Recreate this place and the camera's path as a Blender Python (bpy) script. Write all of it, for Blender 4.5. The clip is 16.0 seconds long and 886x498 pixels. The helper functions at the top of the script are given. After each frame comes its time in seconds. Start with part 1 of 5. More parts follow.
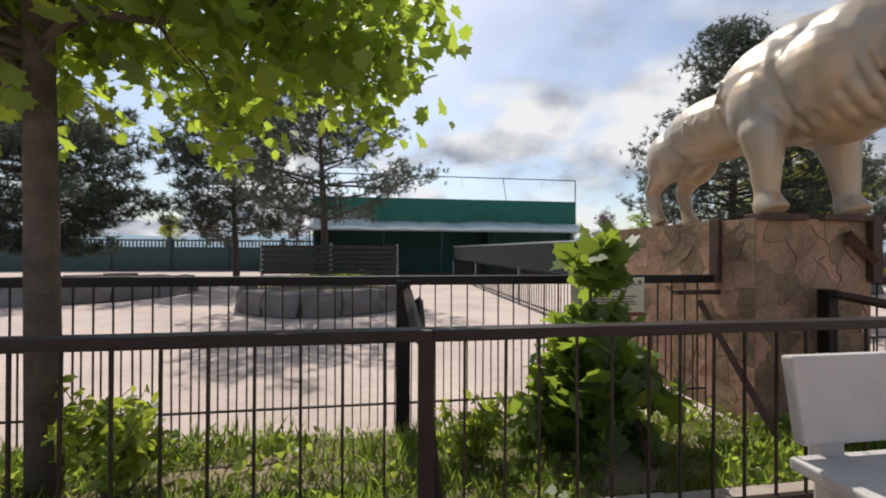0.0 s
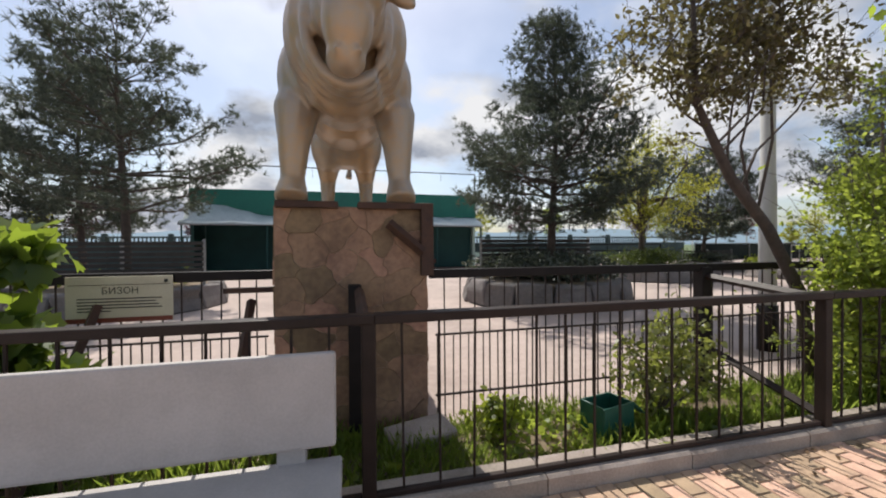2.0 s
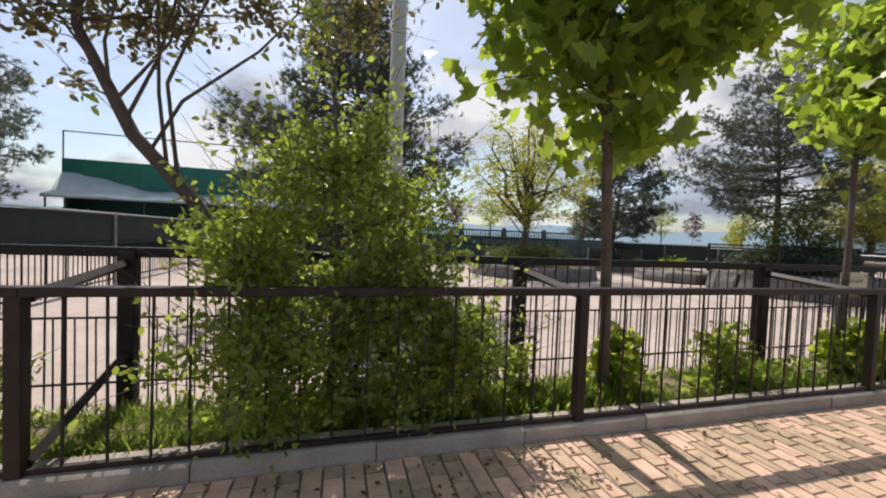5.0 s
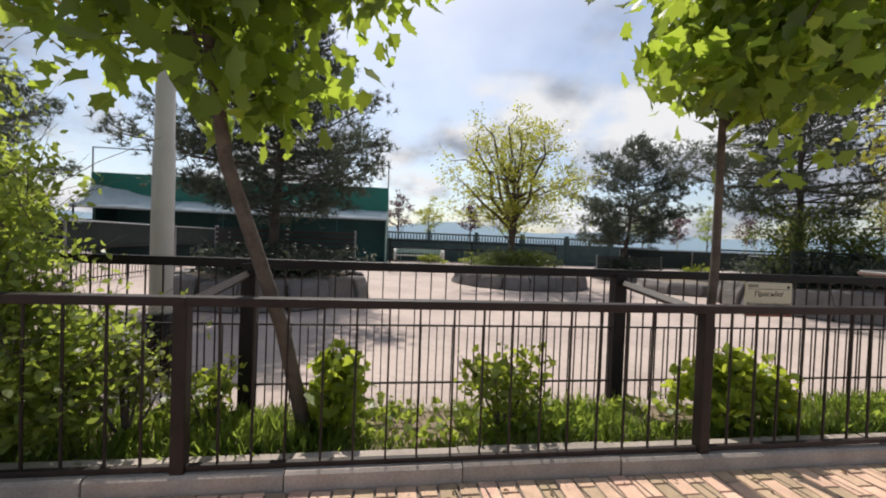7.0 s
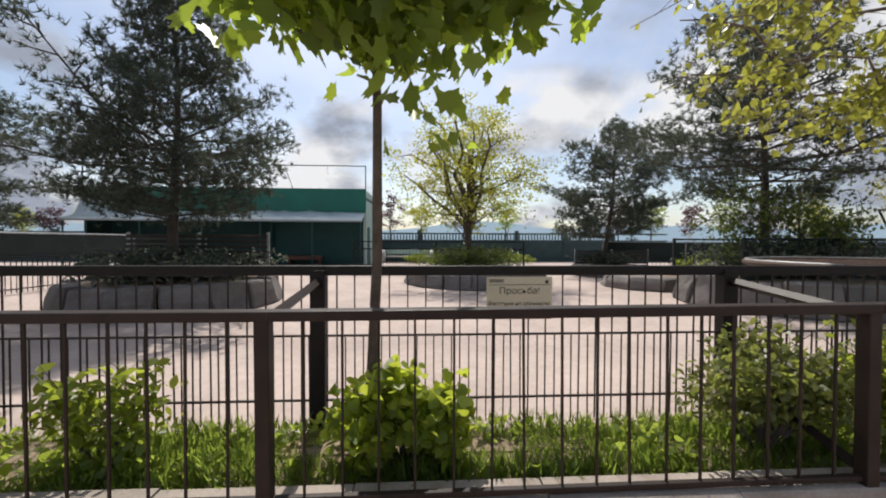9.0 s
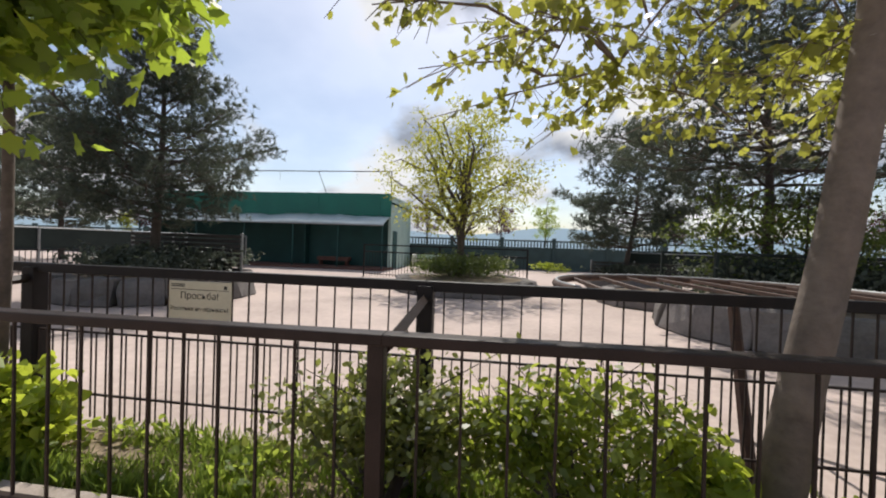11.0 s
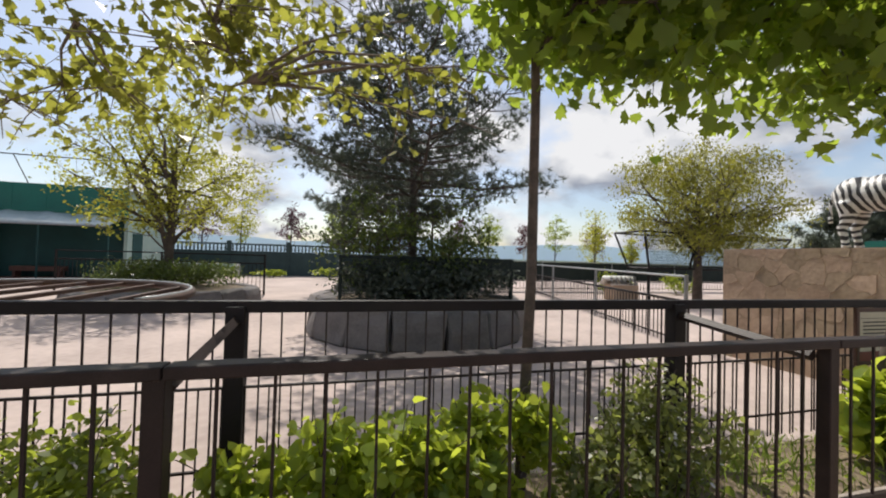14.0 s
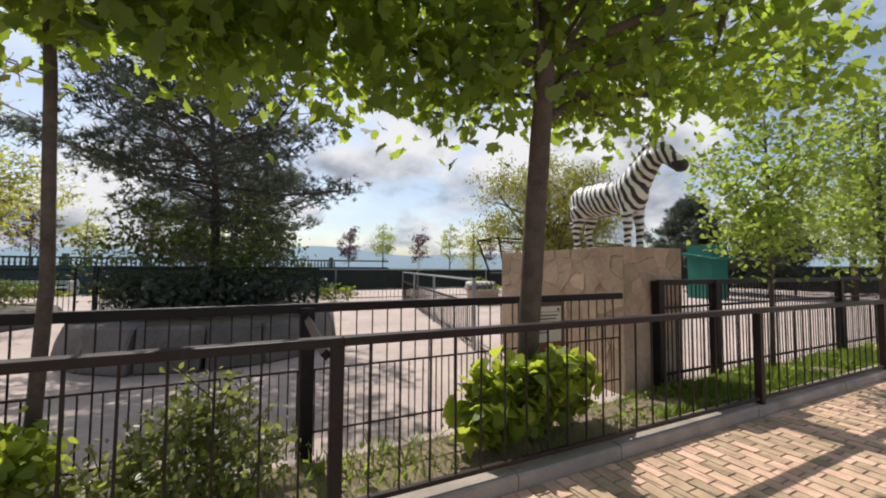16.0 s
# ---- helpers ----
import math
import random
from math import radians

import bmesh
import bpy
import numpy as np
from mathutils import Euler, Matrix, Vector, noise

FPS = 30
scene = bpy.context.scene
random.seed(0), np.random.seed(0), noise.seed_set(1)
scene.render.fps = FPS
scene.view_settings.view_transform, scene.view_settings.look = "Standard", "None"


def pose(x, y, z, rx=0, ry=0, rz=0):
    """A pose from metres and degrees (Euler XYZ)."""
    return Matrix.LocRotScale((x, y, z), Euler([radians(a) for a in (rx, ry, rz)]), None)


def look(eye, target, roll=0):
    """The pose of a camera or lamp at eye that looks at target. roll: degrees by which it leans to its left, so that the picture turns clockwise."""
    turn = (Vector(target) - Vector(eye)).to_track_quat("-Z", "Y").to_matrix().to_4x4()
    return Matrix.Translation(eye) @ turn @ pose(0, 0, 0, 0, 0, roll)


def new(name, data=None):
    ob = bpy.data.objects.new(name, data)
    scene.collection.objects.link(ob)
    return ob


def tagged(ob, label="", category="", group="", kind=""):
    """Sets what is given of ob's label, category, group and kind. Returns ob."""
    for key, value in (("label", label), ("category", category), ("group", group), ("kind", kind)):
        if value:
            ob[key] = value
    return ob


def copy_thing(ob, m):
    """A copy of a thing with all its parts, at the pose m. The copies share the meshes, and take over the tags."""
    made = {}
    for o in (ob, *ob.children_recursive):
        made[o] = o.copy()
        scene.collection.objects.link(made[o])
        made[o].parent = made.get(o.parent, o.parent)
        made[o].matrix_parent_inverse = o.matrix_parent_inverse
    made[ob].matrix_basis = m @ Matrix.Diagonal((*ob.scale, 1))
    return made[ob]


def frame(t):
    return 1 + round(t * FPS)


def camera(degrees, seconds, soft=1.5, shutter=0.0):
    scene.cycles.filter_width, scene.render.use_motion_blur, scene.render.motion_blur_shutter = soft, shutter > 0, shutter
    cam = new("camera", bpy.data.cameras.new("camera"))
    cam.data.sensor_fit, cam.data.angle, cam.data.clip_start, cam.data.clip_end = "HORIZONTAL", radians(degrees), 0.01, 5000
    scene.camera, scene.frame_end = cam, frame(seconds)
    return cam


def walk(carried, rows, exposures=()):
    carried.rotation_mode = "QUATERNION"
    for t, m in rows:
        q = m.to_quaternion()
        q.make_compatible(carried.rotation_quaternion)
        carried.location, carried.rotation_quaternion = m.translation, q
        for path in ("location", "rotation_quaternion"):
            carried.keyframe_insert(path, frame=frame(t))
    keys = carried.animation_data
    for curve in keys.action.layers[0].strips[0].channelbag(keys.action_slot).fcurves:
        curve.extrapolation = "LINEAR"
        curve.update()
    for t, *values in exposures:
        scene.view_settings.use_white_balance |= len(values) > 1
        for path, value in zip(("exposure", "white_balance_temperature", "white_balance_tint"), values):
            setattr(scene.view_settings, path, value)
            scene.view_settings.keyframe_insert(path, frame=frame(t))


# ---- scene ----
EXPO, SUN_POWER, SKY_STRENGTH, CLOUD = 0.25, 4.2, 0.12, 6.1
cam = camera(98.3, 16.0, 2.0)
PATH = [
    (0, (2.511, -1.701, 1.417), (2.787, 0.28, 1.422), 0.3),
    (0.5, (3.409, -1.756, 1.398), (3.832, 0.198, 1.39), 0.4),
    (1, (4.263, -1.843, 1.389), (4.71, 0.106, 1.381), -0.4),
    (1.5, (5.077, -1.884, 1.388), (5.515, 0.067, 1.374), -0.2),
    (2, (5.914, -1.924, 1.404), (6.404, 0.015, 1.382), -0.3),
    (2.5, (6.769, -1.993, 1.376), (7.365, -0.084, 1.347), 0.4),
    (3, (7.583, -2.079, 1.366), (8.259, -0.197, 1.343), 0.7),
    (3.5, (8.428, -2.155, 1.389), (9.114, -0.277, 1.34), 1.8),
    (4, (9.22, -2.237, 1.403), (9.878, -0.349, 1.337), 2.2),
    (4.5, (10.005, -2.275, 1.393), (10.605, -0.368, 1.329), 2.7),
    (5, (10.735, -2.303, 1.387), (11.266, -0.376, 1.318), 2.3),
    (7.5, (14.228, -2.109, 1.402), (14.432, -0.12, 1.366), 1.9),
    (8, (14.91, -2.036, 1.39), (15.059, -0.042, 1.344), 1.1),
    (8.5, (15.607, -1.933, 1.397), (15.738, 0.062, 1.353), 0.1),
    (9, (16.355, -1.845, 1.393), (16.465, 0.151, 1.354), 0.2),
    (11.5, (19.854, -1.456, 1.462), (19.53, 0.518, 1.465), 1.8),
    (12, (20.45, -1.379, 1.462), (20.129, 0.595, 1.506), 1.5),
    (12.5, (21.088, -1.313, 1.486), (20.945, 0.682, 1.514), 1.4),
    (13, (21.782, -1.313, 1.512), (21.906, 0.683, 1.536), 1.5),
    (13.5, (22.465, -1.387, 1.512), (22.838, 0.577, 1.546), 1.4),
    (14, (23.104, -1.514, 1.51), (23.603, 0.422, 1.55), 1.6),
    (14.5, (23.694, -1.646, 1.521), (24.182, 0.293, 1.563), 1.6),
    (15, (24.212, -1.786, 1.519), (24.663, 0.162, 1.572), 1.0),
    (15.5, (24.753, -1.961, 1.519), (25.309, -0.042, 1.597), -0.2),
    (16, (25.376, -2.17, 1.497), (26.245, -0.371, 1.595), 0.3),
]
walk(cam, [(t, look(eye, target, roll)) for t, eye, target, roll in PATH], exposures=[(0.0, EXPO), (16.0, EXPO)])

# ---- light: sun ahead of the walker, broken cloud ----
SUN_EL, SUN_X, SUN_Y = radians(54.0), -0.12, 1.0
world = bpy.data.worlds.new("sky")
scene.world = world
world.use_nodes = True
wn, wl = world.node_tree.nodes, world.node_tree.links
sky = wn.new("ShaderNodeTexSky")
sky.sky_type, sky.sun_disc = "NISHITA", False
sky.sun_elevation, sky.sun_rotation = SUN_EL, math.atan2(SUN_X, SUN_Y)
sky.air_density, sky.dust_density, sky.ozone_density = 1.0, 1.6, 1.2
wn["Background"].inputs[1].default_value = SKY_STRENGTH
# broken cloud: a noise field laid on a plane overhead, so that it flattens towards the horizon
tc = wn.new("ShaderNodeTexCoord")
sep = wn.new("ShaderNodeSeparateXYZ")
wl.new(tc.outputs["Generated"], sep.inputs[0])
lift = wn.new("ShaderNodeMath"); lift.operation = "ADD"; lift.inputs[1].default_value = 0.42
zc = wn.new("ShaderNodeMath"); zc.operation = "MAXIMUM"; zc.inputs[1].default_value = 0.0
wl.new(sep.outputs[2], zc.inputs[0]); wl.new(zc.outputs[0], lift.inputs[0])
div = wn.new("ShaderNodeVectorMath"); div.operation = "DIVIDE"
comb = wn.new("ShaderNodeCombineXYZ")
for i in range(3):
    wl.new(lift.outputs[0], comb.inputs[i])
wl.new(tc.outputs["Generated"], div.inputs[0]); wl.new(comb.outputs[0], div.inputs[1])
def cloud_noise(scale, detail, rough, off):
    mp = wn.new("ShaderNodeMapping"); mp.inputs["Location"].default_value = off; mp.inputs["Scale"].default_value = (1, 1, 0.3)
    n = wn.new("ShaderNodeTexNoise"); n.inputs["Scale"].default_value = scale; n.inputs["Detail"].default_value = detail; n.inputs["Roughness"].default_value = rough
    wl.new(div.outputs[0], mp.inputs[0]); wl.new(mp.outputs[0], n.inputs["Vector"])
    return n
n_mask, n_shade = cloud_noise(2.1, 7, 0.50, (3.1, 0.7, 0)), cloud_noise(2.7, 6, 0.50, (7.3, 2.2, 0.4))
ramp = wn.new("ShaderNodeValToRGB")
ramp.color_ramp.elements[0].position, ramp.color_ramp.elements[1].position = 0.45, 0.55
ramp.color_ramp.elements[0].color = (0.16, 0.16, 0.16, 1)
wl.new(n_mask.outputs["Fac"], ramp.inputs[0])
tone = wn.new("ShaderNodeValToRGB")
tone.color_ramp.elements[0].position, tone.color_ramp.elements[1].position = 0.41, 0.57
tone.color_ramp.elements[0].color, tone.color_ramp.elements[1].color = (*[v * CLOUD for v in (0.40, 0.44, 0.53)], 1), (*[v * CLOUD for v in (1.0, 1.0, 1.02)], 1)
wl.new(n_shade.outputs["Fac"], tone.inputs[0])
mixc = wn.new("ShaderNodeMix"); mixc.data_type = "RGBA"
wl.new(ramp.outputs["Color"], mixc.inputs[0]); wl.new(sky.outputs[0], mixc.inputs[6]); wl.new(tone.outputs["Color"], mixc.inputs[7])
wl.new(mixc.outputs[2], wn["Background"].inputs[0])

sun = new("sun", bpy.data.lights.new("sun", "SUN"))
sun.data.energy, sun.data.angle, sun.data.color = SUN_POWER, radians(0.6), (1.0, 0.94, 0.86)
sun.matrix_world = look((SUN_X * 30, SUN_Y * 30, math.hypot(SUN_X, SUN_Y) * 30 * math.tan(SUN_EL)), (0, 0, 0))

# ---- materials ----
def material(name, color, color2=None, scale=6.0, rough=0.7, metal=0.0, bump=0.25, fine=60.0, spread=0.5, random_tint=0.0, island=0.0, coat=0.0, spec=0.5):
    """Two-scale noise between two colours, with fine relief; optional tint by object or by loose piece."""
    mt = bpy.data.materials.new(name)
    mt.use_nodes = True
    n, l = mt.node_tree.nodes, mt.node_tree.links
    bs = n["Principled BSDF"]
    bs.inputs["Roughness"].default_value, bs.inputs["Metallic"].default_value = rough, metal
    bs.inputs["Coat Weight"].default_value, bs.inputs["Specular IOR Level"].default_value = coat, spec
    color2 = color2 or tuple(c * 0.7 for c in color)
    geo = n.new("ShaderNodeNewGeometry")
    big = n.new("ShaderNodeTexNoise"); big.inputs["Scale"].default_value = scale; big.inputs["Detail"].default_value = 5
    small = n.new("ShaderNodeTexNoise"); small.inputs["Scale"].default_value = fine; small.inputs["Detail"].default_value = 3
    l.new(geo.outputs["Position"], big.inputs["Vector"]); l.new(geo.outputs["Position"], small.inputs["Vector"])
    mixn = n.new("ShaderNodeMath"); mixn.operation = "MULTIPLY_ADD"; mixn.inputs[1].default_value = 0.35
    l.new(small.outputs["Fac"], mixn.inputs[0])
    half = n.new("ShaderNodeMath"); half.operation = "MULTIPLY"; half.inputs[1].default_value = 0.65
    l.new(big.outputs["Fac"], half.inputs[0]); l.new(half.outputs[0], mixn.inputs[2])
    rp = n.new("ShaderNodeValToRGB")
    rp.color_ramp.elements[0].position, rp.color_ramp.elements[1].position = 0.5 - spread * 0.3, 0.5 + spread * 0.3
    rp.color_ramp.elements[0].color, rp.color_ramp.elements[1].color = (*color2, 1), (*color, 1)
    l.new(mixn.outputs[0], rp.inputs[0])
    out = rp.outputs["Color"]
    if random_tint or island:
        hsv = n.new("ShaderNodeHueSaturation")
        src = n.new("ShaderNodeObjectInfo").outputs["Random"] if random_tint else geo.outputs["Random Per Island"]
        amount = random_tint or island
        mr = n.new("ShaderNodeMapRange"); mr.inputs[3].default_value, mr.inputs[4].default_value = 1 - amount, 1 + amount
        l.new(src, mr.inputs[0]); l.new(mr.outputs[0], hsv.inputs["Value"])
        mr2 = n.new("ShaderNodeMapRange"); mr2.inputs[3].default_value, mr2.inputs[4].default_value = 0.5 + 0.05 * amount, 0.5 - 0.05 * amount
        l.new(src, mr2.inputs[0]); l.new(mr2.outputs[0], hsv.inputs["Hue"])
        l.new(out, hsv.inputs["Color"]); out = hsv.outputs["Color"]
    l.new(out, bs.inputs["Base Color"])
    if bump:
        bp = n.new("ShaderNodeBump"); bp.inputs["Strength"].default_value = bump; bp.inputs["Distance"].default_value = 0.02
        l.new(mixn.outputs[0], bp.inputs["Height"]); l.new(bp.outputs[0], bs.inputs["Normal"])
    return mt


def leaf_material(name, color, color2, glow, translucency=0.45, rough=0.4):
    """A leaf: reflects one green and lets a yellower one through."""
    mt = bpy.data.materials.new(name)
    mt.use_nodes = True
    n, l = mt.node_tree.nodes, mt.node_tree.links
    bs, out = n["Principled BSDF"], n["Material Output"]
    bs.inputs["Roughness"].default_value = rough
    geo = n.new("ShaderNodeNewGeometry")
    noise_ = n.new("ShaderNodeTexNoise"); noise_.inputs["Scale"].default_value = 1.7
    l.new(geo.outputs["Position"], noise_.inputs["Vector"])
    add = n.new("ShaderNodeMath"); add.operation = "MULTIPLY_ADD"; add.inputs[1].default_value = 0.6
    l.new(geo.outputs["Random Per Island"], add.inputs[0])
    hf = n.new("ShaderNodeMath"); hf.operation = "MULTIPLY"; hf.inputs[1].default_value = 0.45
    l.new(noise_.outputs["Fac"], hf.inputs[0]); l.new(hf.outputs[0], add.inputs[2])
    mx = n.new("ShaderNodeMix"); mx.data_type = "RGBA"
    mx.inputs[6].default_value, mx.inputs[7].default_value = (*color, 1), (*color2, 1)
    l.new(add.outputs[0], mx.inputs[0]); l.new(mx.outputs[2], bs.inputs["Base Color"])
    tr = n.new("ShaderNodeBsdfTranslucent")
    mg = n.new("ShaderNodeMix"); mg.data_type = "RGBA"
    mg.inputs[6].default_value, mg.inputs[7].default_value = (*glow, 1), (*[g * 0.55 for g in glow], 1)
    l.new(add.outputs[0], mg.inputs[0]); l.new(mg.outputs[2], tr.inputs["Color"])
    ms = n.new("ShaderNodeMixShader"); ms.inputs[0].default_value = translucency
    l.new(bs.outputs[0], ms.inputs[1]); l.new(tr.outputs[0], ms.inputs[2]); l.new(ms.outputs[0], out.inputs["Surface"])
    return mt


M_SAND = material("sand", (0.53, 0.43, 0.385), (0.34, 0.275, 0.245), 0.7, 0.95, bump=0.6, fine=9, spread=0.62)
M_FIELD = material("field_grass", (0.12, 0.17, 0.06), (0.08, 0.11, 0.05), 0.15, 0.95, fine=3)
# distance haze painted in: pale blue base plus a faint emission
M_HAZED_HILL = material("hazed_far_hill", (0.40, 0.48, 0.55), (0.34, 0.43, 0.48), 0.01, 1.0, bump=0, fine=0.08)
hill = M_HAZED_HILL.node_tree.nodes["Principled BSDF"].inputs
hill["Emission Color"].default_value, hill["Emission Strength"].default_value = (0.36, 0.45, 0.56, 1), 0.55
M_SOIL = material("soil", (0.27, 0.205, 0.14), (0.15, 0.115, 0.075), 5, 0.95, bump=0.6, fine=40)
M_CONCRETE = material("kerb_concrete", (0.43, 0.365, 0.315), (0.25, 0.21, 0.18), 3, 0.9, bump=0.4, fine=70, random_tint=0.1)
M_BENCH = material("white_painted_concrete", (0.47, 0.44, 0.425), (0.38, 0.355, 0.34), 5, 0.6, bump=0.15, fine=90)
M_PAVER = material("paving_brick", (0.62, 0.43, 0.29), (0.40, 0.27, 0.19), 7, 0.9, bump=0.35, fine=90, random_tint=0.35)
M_PAVER_STUFF = material("paving_brick_joined", (0.62, 0.43, 0.29), (0.40, 0.27, 0.19), 7, 0.9, bump=0.35, fine=90, island=0.35)
M_JOINT = material("paving_bed", (0.20, 0.17, 0.14), None, 9, 0.95)
M_IRON = material("brown_painted_iron", (0.036, 0.024, 0.021), (0.020, 0.014, 0.012), 7, 0.5, bump=0.15, fine=120, spec=0.22)
M_IRON2 = material("black_painted_iron", (0.020, 0.016, 0.016), (0.012, 0.010, 0.010), 7, 0.5, bump=0.15, fine=120, spec=0.2)
M_RUST = material("rusty_steel", (0.085, 0.042, 0.026), (0.045, 0.025, 0.02), 9, 0.75, bump=0.4, fine=60)
M_STEEL = material("galvanised_steel", (0.36, 0.37, 0.37), (0.25, 0.26, 0.27), 8, 0.5, metal=0.6, bump=0.05)
M_GREEN = material("green_sheet", (0.010, 0.16, 0.115), (0.008, 0.12, 0.09), 0.9, 0.6, bump=0.05, fine=12)
M_TEAL = material("teal_boards", (0.008, 0.065, 0.062), (0.006, 0.045, 0.045), 1.3, 0.7, bump=0.1, fine=20)
M_PALE = material("pale_green_render", (0.40, 0.52, 0.47), (0.32, 0.44, 0.40), 2, 0.85)
M_AWNING = material("weathered_white_film", (0.62, 0.68, 0.68), (0.42, 0.50, 0.50), 1.1, 0.6, bump=0.4, fine=9)
M_DARKNET = material("dark_green_netting", (0.022, 0.034, 0.030), (0.014, 0.022, 0.020), 3, 0.9, bump=0.2)
M_BALUS = material("dark_green_concrete", (0.05, 0.085, 0.085), (0.035, 0.06, 0.06), 2, 0.8)
M_DARKWOOD = material("dark_slat_wood", (0.055, 0.05, 0.046), (0.035, 0.032, 0.03), 4, 0.85)
M_STONE = material("flagstone", (0.36, 0.235, 0.145), (0.155, 0.095, 0.065), 3.0, 0.85, bump=1.0, fine=22, random_tint=0.38, spread=0.5)
M_MORTAR = material("pedestal_mortar", (0.36, 0.265, 0.185), (0.24, 0.17, 0.12), 5, 0.95, bump=0.5)
M_ZSTONE = material("sandstone_slab", (0.48, 0.355, 0.245), (0.27, 0.195, 0.135), 1.8, 0.9, bump=0.9, fine=18, random_tint=0.16, spread=0.6)
M_ROCK = material("planter_rock", (0.20, 0.18, 0.17), (0.12, 0.11, 0.105), 2.5, 0.95, bump=0.8, fine=22, random_tint=0.25)
M_BULL = material("gold_painted_bull", (0.44, 0.315, 0.195), (0.33, 0.315, 0.285), 2.2, 0.36, bump=0.2, fine=22, metal=0.3, spread=0.45)
M_BARK = material("grey_bark", (0.125, 0.098, 0.078), (0.065, 0.052, 0.043), 8, 0.95, bump=0.9, fine=45)
M_BARK_PALE = material("plane_bark", (0.21, 0.17, 0.14), (0.105, 0.085, 0.07), 7, 0.9, bump=0.8, fine=26, spread=0.7)
M_PINE_BARK = material("pine_bark", (0.095, 0.075, 0.062), (0.055, 0.045, 0.04), 9, 0.95, bump=0.9, fine=40)
M_POLE = material("pole_grey_paint", (0.55, 0.56, 0.55), (0.46, 0.47, 0.46), 2, 0.6, bump=0.05)
M_BIN = material("green_plastic", (0.012, 0.10, 0.065), (0.010, 0.07, 0.05), 6, 0.45)
M_SIGN = material("sign_cream", (0.62, 0.57, 0.43), (0.54, 0.49, 0.36), 4, 0.5, bump=0.02)
M_SIGNRED = material("sign_dark_red", (0.22, 0.05, 0.03), None, 6, 0.5, bump=0.02)
M_INK = material("sign_ink", (0.03, 0.028, 0.025), None, 6, 0.6, bump=0)
M_SIGNBROWN = material("sign_brown_frame", (0.09, 0.04, 0.025), None, 6, 0.5)
M_REDWOOD = material("reddish_boards", (0.16, 0.07, 0.05), (0.10, 0.05, 0.04), 4, 0.85)
M_WHITE = material("chalky_white", (0.68, 0.66, 0.62), (0.55, 0.53, 0.50), 5, 0.85)
M_MAPLE = leaf_material("maple_leaf", (0.115, 0.17, 0.042), (0.065, 0.105, 0.03), (0.58, 0.74, 0.08), 0.60)
M_PLANE = leaf_material("plane_leaf", (0.17, 0.19, 0.04), (0.115, 0.125, 0.035), (0.56, 0.57, 0.09), 0.57)
M_LIGHTLEAF = leaf_material("pale_leaf", (0.17, 0.20, 0.035), (0.12, 0.13, 0.03), (0.70, 0.70, 0.09), 0.6)
M_SHRUB = leaf_material("shrub_leaf", (0.15, 0.195, 0.04), (0.085, 0.12, 0.03), (0.60, 0.70, 0.08), 0.55)
M_YELLOWSHRUB = leaf_material("yellow_green_leaf", (0.23, 0.30, 0.05), (0.14, 0.20, 0.035), (0.74, 0.84, 0.09), 0.58)
M_ROSE = leaf_material("rose_leaf", (0.165, 0.20, 0.065), (0.10, 0.105, 0.045), (0.52, 0.58, 0.12), 0.47)
M_PLUM = leaf_material("plum_leaf", (0.09, 0.095, 0.04), (0.08, 0.045, 0.038), (0.30, 0.27, 0.09), 0.4)
M_PURPLE = leaf_material("purple_leaf", (0.085, 0.035, 0.05), (0.06, 0.022, 0.035), (0.19, 0.06, 0.09), 0.35)
M_DARKRED = leaf_material("dark_red_leaf", (0.06, 0.018, 0.022), (0.045, 0.02, 0.025), (0.22, 0.05, 0.06), 0.35)
M_OLIVE = leaf_material("olive_leaf", (0.15, 0.16, 0.03), (0.11, 0.11, 0.03), (0.56, 0.54, 0.07), 0.5)
M_YOUNG = leaf_material("young_leaf", (0.13, 0.20, 0.045), (0.09, 0.14, 0.035), (0.56, 0.70, 0.12), 0.58)
M_DARKLEAF = leaf_material("dark_sapling_leaf", (0.06, 0.085, 0.025), (0.04, 0.058, 0.02), (0.24, 0.32, 0.05), 0.42)
M_NEEDLE = leaf_material("pine_needle", (0.058, 0.076, 0.058), (0.040, 0.053, 0.043), (0.16, 0.19, 0.12), 0.32, 0.55)
M_TALLSHRUB = leaf_material("tall_shrub_leaf", (0.17, 0.23, 0.06), (0.09, 0.135, 0.036), (0.62, 0.74, 0.11), 0.58)
M_CATALPA = leaf_material("catalpa_leaf", (0.085, 0.14, 0.032), (0.045, 0.08, 0.022), (0.42, 0.56, 0.06), 0.5)
M_DRYLEAF = leaf_material("dry_leaf", (0.22, 0.13, 0.06), (0.10, 0.06, 0.035), (0.25, 0.15, 0.06), 0.3)
M_GRASS = leaf_material("grass_blade", (0.16, 0.25, 0.05), (0.11, 0.16, 0.04), (0.50, 0.64, 0.10), 0.55)
M_PETAL = material("white_petal", (0.75, 0.72, 0.68), None, 8, 0.6, bump=0)


